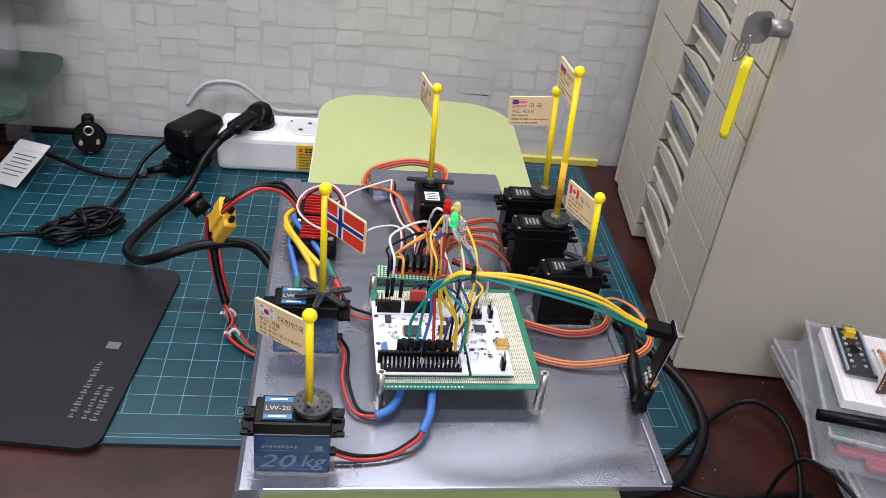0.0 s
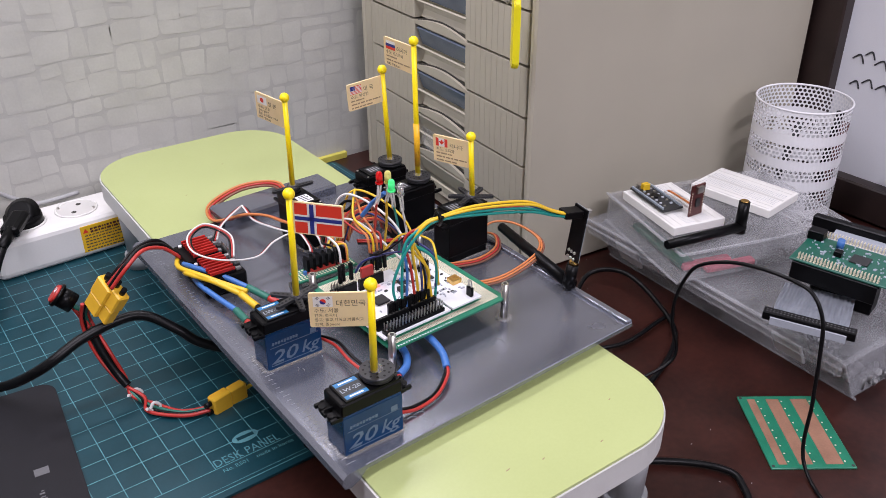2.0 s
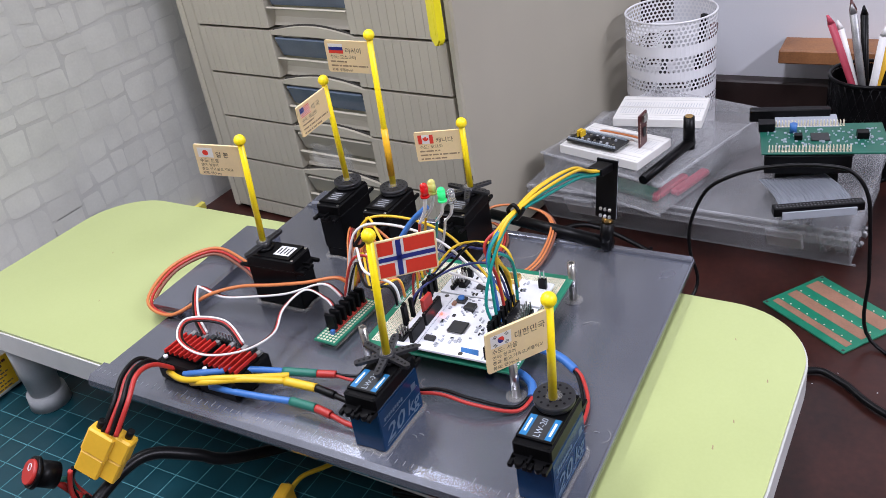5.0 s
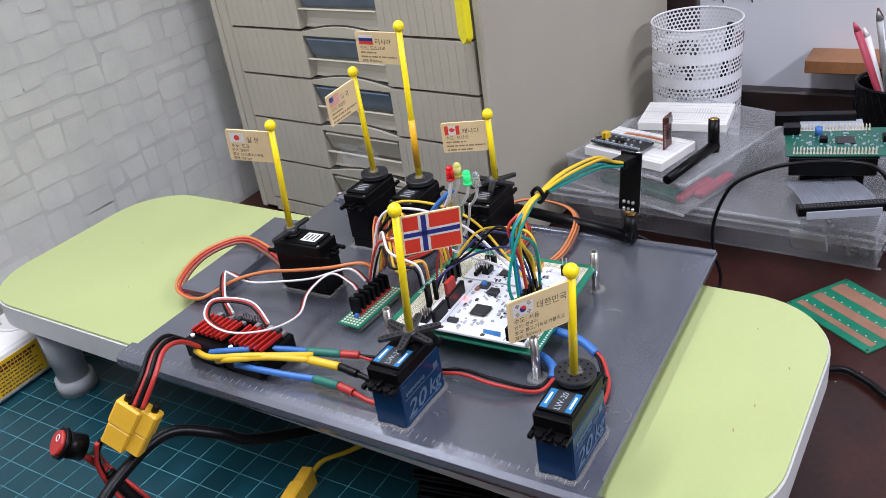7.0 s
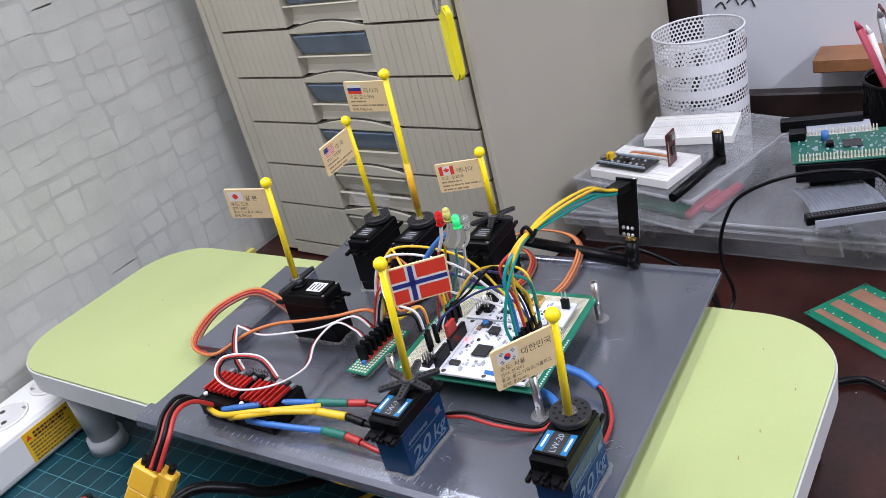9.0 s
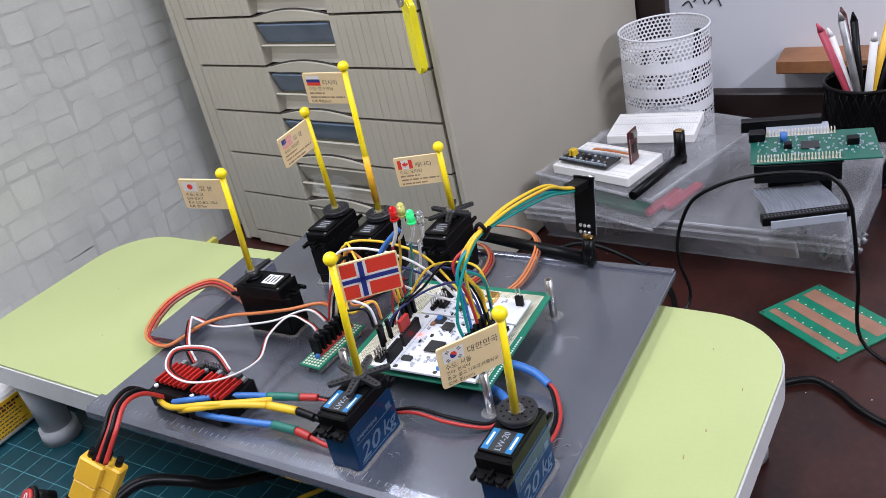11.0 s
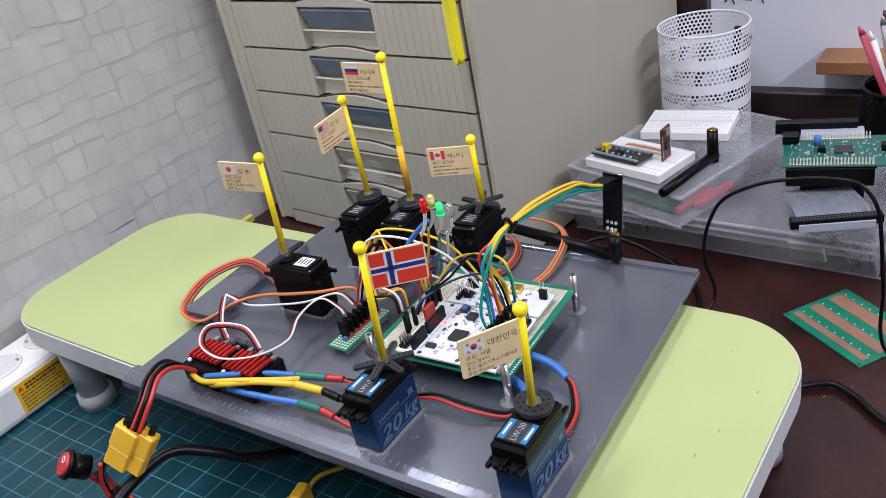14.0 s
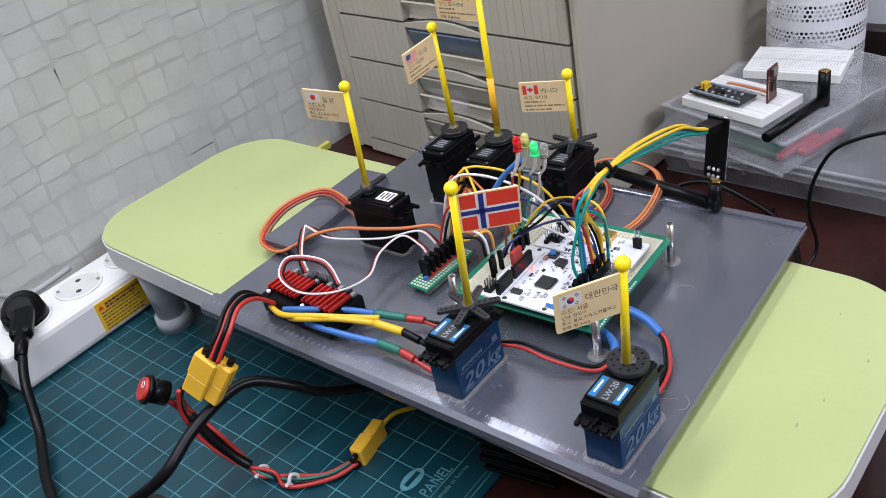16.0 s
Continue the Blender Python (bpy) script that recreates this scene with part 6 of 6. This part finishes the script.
part("black_button", Shape().box((-0.019, -0.002, 0.0370), (0.0062, 0.0062, 0.0050), 0.0004), "black", fb)
part("jumper_block", Shape().box((0.030, 0.000, 0.0375), (0.0090, 0.0080, 0.0060), 0.0004), "black", fb)
rf = random.Random(2)
s = Shape()
for k in range(120):
    s.box((rf.uniform(-0.044, 0.046), rf.uniform(-0.019, 0.019), 0.0352), (rf.choice((0.001, 0.002)), rf.choice((0.001, 0.0018)), 0.0009))
tagged(part("component_field", s, "print_grey", fb), kind="stuff")
part("front_base", Shape().box((-0.013, -0.0250, 0.0240), (0.0660, 0.0070, 0.0160), 0.0006), "black", fb)
part("stand_block", Shape().box((-0.010, 0.0100, 0.0111), (0.0500, 0.0200, 0.0438), 0.0008), "black", fb)
part("cable_strip", Shape().box((-0.010, 0.0350, 0.0345), (0.0500, 0.0260, 0.0010)), "ribbon", fb)
part("rear_connector", Shape().box((-0.023, 0.0480, 0.0360), (0.0660, 0.0085, 0.0110), 0.0008), "black", fb)
rc2 = thing("ribbon_cable", "grey flat ribbon cable with black socket connectors", "cable", pose(0.3750, -0.0515, 0.0, 0, 0, 24))
s = Shape()
prof = [(-0.002, 0.0800), (0.012, 0.0815), (0.030, 0.0790), (0.052, 0.0740), (0.066, 0.0710)]
rows2 = [[s.bm.verts.new((x, -0.0270 + 0.0540 * k / 40, z + (0.0008 if k % 2 else 0))) for k in range(41)] for x, z in prof]
for a, b in zip(rows2, rows2[1:]):
    for k in range(40):
        s.bm.faces.new((a[k], a[k + 1], b[k + 1], b[k]))
r = bmesh.ops.solidify(s.bm, geom=s.bm.faces[:], thickness=0.0009)
part("flat_cable", s, "ribbon", rc2)
part("socket_connector", Shape().box((-0.0040, 0, 0.0800), (0.0085, 0.0660, 0.0070), 0.0005), "black", rc2)
s = Shape()
for k in range(25):
    for d in (-0.0018, 0.0010):
        s.box((-0.0040 + d, -0.0305 + k * 0.00254, 0.0836), (0.0011, 0.0011, 0.0003))
tagged(part("contact_hole_field", s, "padprint", rc2), kind="stuff")
part("cable_fold", Shape().box((-0.0090, 0, 0.0775), (0.0016, 0.0540, 0.0060)), "ribbon", rc2)

# perforated white basket
bk = thing("pen_basket", "white perforated metal pen basket with pierced bands", "basket", pose(0.6290, 0.1320, 0.0))
R, n = 0.0465, 64


def ring_point(i, z, r=R):
    t = 6.2831853 * i / n
    return (r * math.cos(t), r * math.sin(t), z)


solid, pierced = Shape(), Shape()
z = 0.002
bands = ((0.012, 0), (5, 1), (0.011, 0), (5, 1), (0.010, 0), (3, 1), (0.009, 0), (4, 1), (0.010, 0), (6, 1))
cell = 0.0042
for size, holes in bands:
    if not holes:
        for i in range(n):
            solid.bm.faces.new([solid.bm.verts.new(ring_point(a, zz)) for a, zz in ((i, z), (i + 1, z), (i + 1, z + size), (i, z + size))])
        z += size
        continue
    for row in range(size):
        for i in range(n):
            sh = 0.5 * (row % 2)
            ci, cz = i + sh + 0.5, z + cell / 2
            sq = ((-0.5, -0.5), (0, -0.5), (0.5, -0.5), (0.5, 0), (0.5, 0.5), (0, 0.5), (-0.5, 0.5), (-0.5, 0))
            o = [pierced.bm.verts.new(ring_point(ci + a, cz + b * cell)) for a, b in sq]
            h = [pierced.bm.verts.new(ring_point(ci + 0.36 * math.cos(math.atan2(b, a)), cz + 0.40 * cell * math.sin(math.atan2(b, a)))) for a, b in sq]
            for k in range(8):
                pierced.bm.faces.new((o[k], o[(k + 1) % 8], h[(k + 1) % 8], h[k]))
        z += cell
for s2 in (solid, pierced):
    bmesh.ops.remove_doubles(s2.bm, verts=s2.bm.verts[:], dist=0.00002)
part("solid_band", solid, "mesh", bk)
tagged(part("pierced_sheet", pierced, "mesh", bk, "white sheet pierced with round holes"), kind="stuff")
part("rim", Shape().tube([ring_point(i, z, R) for i in range(0, n + 1, 2)], 0.0011, 8, steps=2), "mesh", bk)
part("base_disc", Shape().cyl((0, 0, 0.0005), (0, 0, 0.0030), R - 0.0006, seg=40), "mesh", bk)
for k, (x, y, c, h2) in enumerate(((0.012, -0.022, "red_board", 0.134), (0.020, -0.010, "black", 0.140), (0.004, 0.022, "chip", 0.122))):
    o = tagged(part("pen", Shape().cyl((x * 1.6, y * 1.2, 0.0035), (x, y - 0.02, h2), 0.0040, seg=10), c), "dark pen standing in the white basket", "pen", "pens in the basket")
    o.matrix_basis = bk.matrix_basis.copy()

# wooden wall shelf and black pen pot
sh = thing("wall_shelf", "small brown wooden shelf fixed to the whiteboard", "shelf", pose(0.7120, -0.0555, 0.0750))
part("plank", Shape().box((0, 0, 0.0070), (0.0450, 0.1770, 0.0146), 0.0010), "wood", sh)
part("bracket", Shape().box((0.0040, -0.0150, -0.0375), (0.0260, 0.0700, 0.0740), 0.002), "dark_trim", sh)
pot = thing("pen_pot", "black wire-mesh pen pot holding pens", "pen pot", pose(0.6050, -0.0640, 0.0))
s = Shape()
for k in range(30):
    t = 6.28319 * k / 30
    for q in (-1, 1):
        s.tube([(0.036 * math.cos(t + q * 0.2 * j), 0.036 * math.sin(t + q * 0.2 * j), 0.002 + 0.0195 * j) for j in range(6)], 0.0004, 4, steps=1)
tagged(part("mesh_wall", s, "black", pot), kind="stuff")
part("liner", Shape().cyl((0, 0, 0.004), (0, 0, 0.097), 0.0345, seg=30, caps=False), "black", pot)
part("base_disc", Shape().cyl((0, 0, 0.0004), (0, 0, 0.0040), 0.0350, seg=30), "black", pot)
part("rim", Shape().tube([(0.036 * math.cos(0.2618 * k), 0.036 * math.sin(0.2618 * k), 0.0995) for k in range(25)], 0.0018, 6, steps=1), "black", pot)
for k, (dx, dy, c, n3) in enumerate(((0.0, 0.016, "paper", "white"), (-0.004, 0.020, "pink", "red"), (0.010, 0.012, "red_board", "maroon"), (0.004, -0.010, "xt", "orange"), (-0.010, -0.004, "paper", "white"), (0.012, -0.014, "black", "black"), (0.000, 0.006, "black", "black"), (-0.012, 0.010, "screws", "metal"))):
    o = tagged(part("pen", Shape().cyl((-dx * 1.2, -dy * 0.8, 0.0080), (dx * 1.6, dy * 1.9, 0.142 + 0.007 * ((k * 5) % 4)), 0.0034, 0.0034, 10).cyl((dx * 1.6, dy * 1.9, 0.142 + 0.007 * ((k * 5) % 4)), (dx * 1.75, dy * 2.1, 0.150 + 0.007 * ((k * 5) % 4)), 0.0033, 0.0008, 10), c), n3 + " pen standing in the black mesh pot", "pen", "pens in the pot")
    o.matrix_basis = pot.matrix_basis.copy()

# striped copper board on the desk
cb = thing("stripboard", "green circuit board with bare copper stripes on the desk", "circuit board", pose(0.3490, -0.0728, 0.0, 0, 0, -36.5))
part("board", Shape().box((0, 0, 0.0010), (0.0624, 0.0815, 0.0016), 0.0002), "pcb", cb)
for x, w in ((-0.0215, 0.0062), (-0.0045, 0.0100), (0.0165, 0.0130)):
    part("copper_stripe", Shape().box((x, 0, 0.00185), (w, 0.0740, 0.0002)), "copper", cb)
    for k in range(9):
        part("pad", Shape().cyl((x + w * 0.5 + 0.0018, -0.034 + 0.0085 * k, 0.0018), (x + w * 0.5 + 0.0018, -0.034 + 0.0085 * k, 0.0020), 0.0007, seg=8), "pad", cb)
for x in (-0.0290, 0.0290):
    for y in (-0.0385, 0.0385):
        part("corner_hole", Shape().cyl((x, y, 0.0018), (x, y, 0.0020), 0.0012, seg=10), "cab_dark", cb)

# loose cables on the desk
wire("usb_cable", "black cable arching over the organiser box", [(0.26, 0.045, 0.004), (0.319, 0.0249, 0.0227), (0.3192, 0.0298, 0.0585), (0.3192, 0.0303, 0.0784), (0.319, 0.0244, 0.1003), (0.3186, 0.0134, 0.1184), (0.3178, -0.0118, 0.1331), (0.317, -0.0383, 0.1403), (0.3162, -0.0631, 0.1427), (0.3158, -0.0786, 0.1396), (0.3154, -0.0891, 0.1243), (0.3153, -0.0933, 0.0967), (0.3152, -0.0963, 0.0616), (0.315, -0.103, 0.006), (0.285, -0.163, 0.004), (0.25, -0.3, 0.004)], 0.0014, "wblack")
wire("usb_cable", "black cable curving over the desk", [(0.2850, 0.1080, 0.0060), (0.3150, 0.1330, 0.0040), (0.3480, 0.1620, 0.0050), (0.3800, 0.1740, 0.0140), (0.3950, 0.1450, 0.0220), (0.3920, 0.1000, 0.0120), (0.3700, 0.0600, 0.0040), (0.3000, 0.0300, 0.0040), (0.2000, 0.0100, 0.0040)], 0.0024, "wblack")
wire("mains_cable", "thick black cable bending beside the mat", [(0.2900, 0.2600, 0.0200), (0.3130, 0.2200, 0.0200), (0.3290, 0.1850, 0.0180), (0.3320, 0.1450, 0.0140), (0.3130, 0.1100, 0.0100), (0.2850, 0.0880, 0.0080), (0.2200, 0.0700, 0.0060)], 0.0046, "wblack")
wire("usb_cable", "black cable leaving under the table's end", [(0.1700, 0.0100, 0.0040), (0.2400, -0.0350, 0.0040), (0.2700, -0.0690, 0.0040), (0.2640, -0.0900, 0.0040), (0.2350, -0.1300, 0.0040), (0.2000, -0.2500, 0.0040)], 0.0026, "wblack")
wire("usb_cable", "thin black cable crossing the desk", [(0.2950, 0.0950, 0.0040), (0.3300, 0.0820, 0.0040), (0.3800, 0.0860, 0.0050), (0.3980, 0.0850, 0.0050)], 0.0020, "wblack")

# strands of dried glue and scratches on the plate
rs = random.Random(21)
for k, (x, y) in enumerate(((0.0065, 0.0420), (0.0100, 0.0560), (0.0560, 0.0060), (0.0140, 0.0920), (0.0560, 0.0380), (0.0700, 0.1200), (0.0180, 0.1620), (0.1760, 0.0900), (0.1500, 0.0400), (0.2100, 0.1200))):
    l = rs.uniform(0.008, 0.022)
    a = rs.uniform(0, 6.28)
    pts = [(x + l * t * math.cos(a + t * 1.4), y + l * t * math.sin(a + t * 1.4), PLATE + 0.0003) for t in (0, 0.35, 0.7, 1.0)]
    wire("glue_strand", "thin dried strand of clear glue on the plate", pts, 0.00022, "glue", "glue", "glue strands", 5)

for k in range(26):
    cx, cy = (0.0272, 0.0212) if k % 2 else (0.0290, 0.1190)
    a = rs.uniform(0, 6.28)
    d = rs.uniform(1.25, 1.75)
    x, y = cx + 0.0235 * d * math.cos(a), cy + 0.0150 * d * math.sin(a)
    if x < 0.014 or y < 0.004:
        continue
    l, b = rs.uniform(0.002, 0.006), a + 1.57 + rs.uniform(-0.6, 0.6)
    pts = [(x + l * t * math.cos(b + t * 0.9), y + l * t * math.sin(b + t * 0.9), PLATE + 0.0003) for t in (0, 0.5, 1.0)]
    wire("glue_strand", "whitish smear of dried glue beside a servo", pts, rs.uniform(0.00010, 0.00018), "tick", "glue", "glue strands", 5, 1.5)

# crumbs on the desk
s = Shape()
rd2 = random.Random(31)
for k in range(26):
    x, y = rd2.uniform(0.24, 0.42), rd2.uniform(-0.16, 0.22)
    s.box((x, y, 0.0003), (rd2.uniform(0.0003, 0.0011), rd2.uniform(0.0003, 0.0009), 0.0004), 0, Euler((0, 0, rd2.uniform(0, 3))).to_matrix())
tagged(part("crumb_scatter", s, "silk"), "tiny pale crumbs scattered on the desk", "crumbs", kind="stuff")
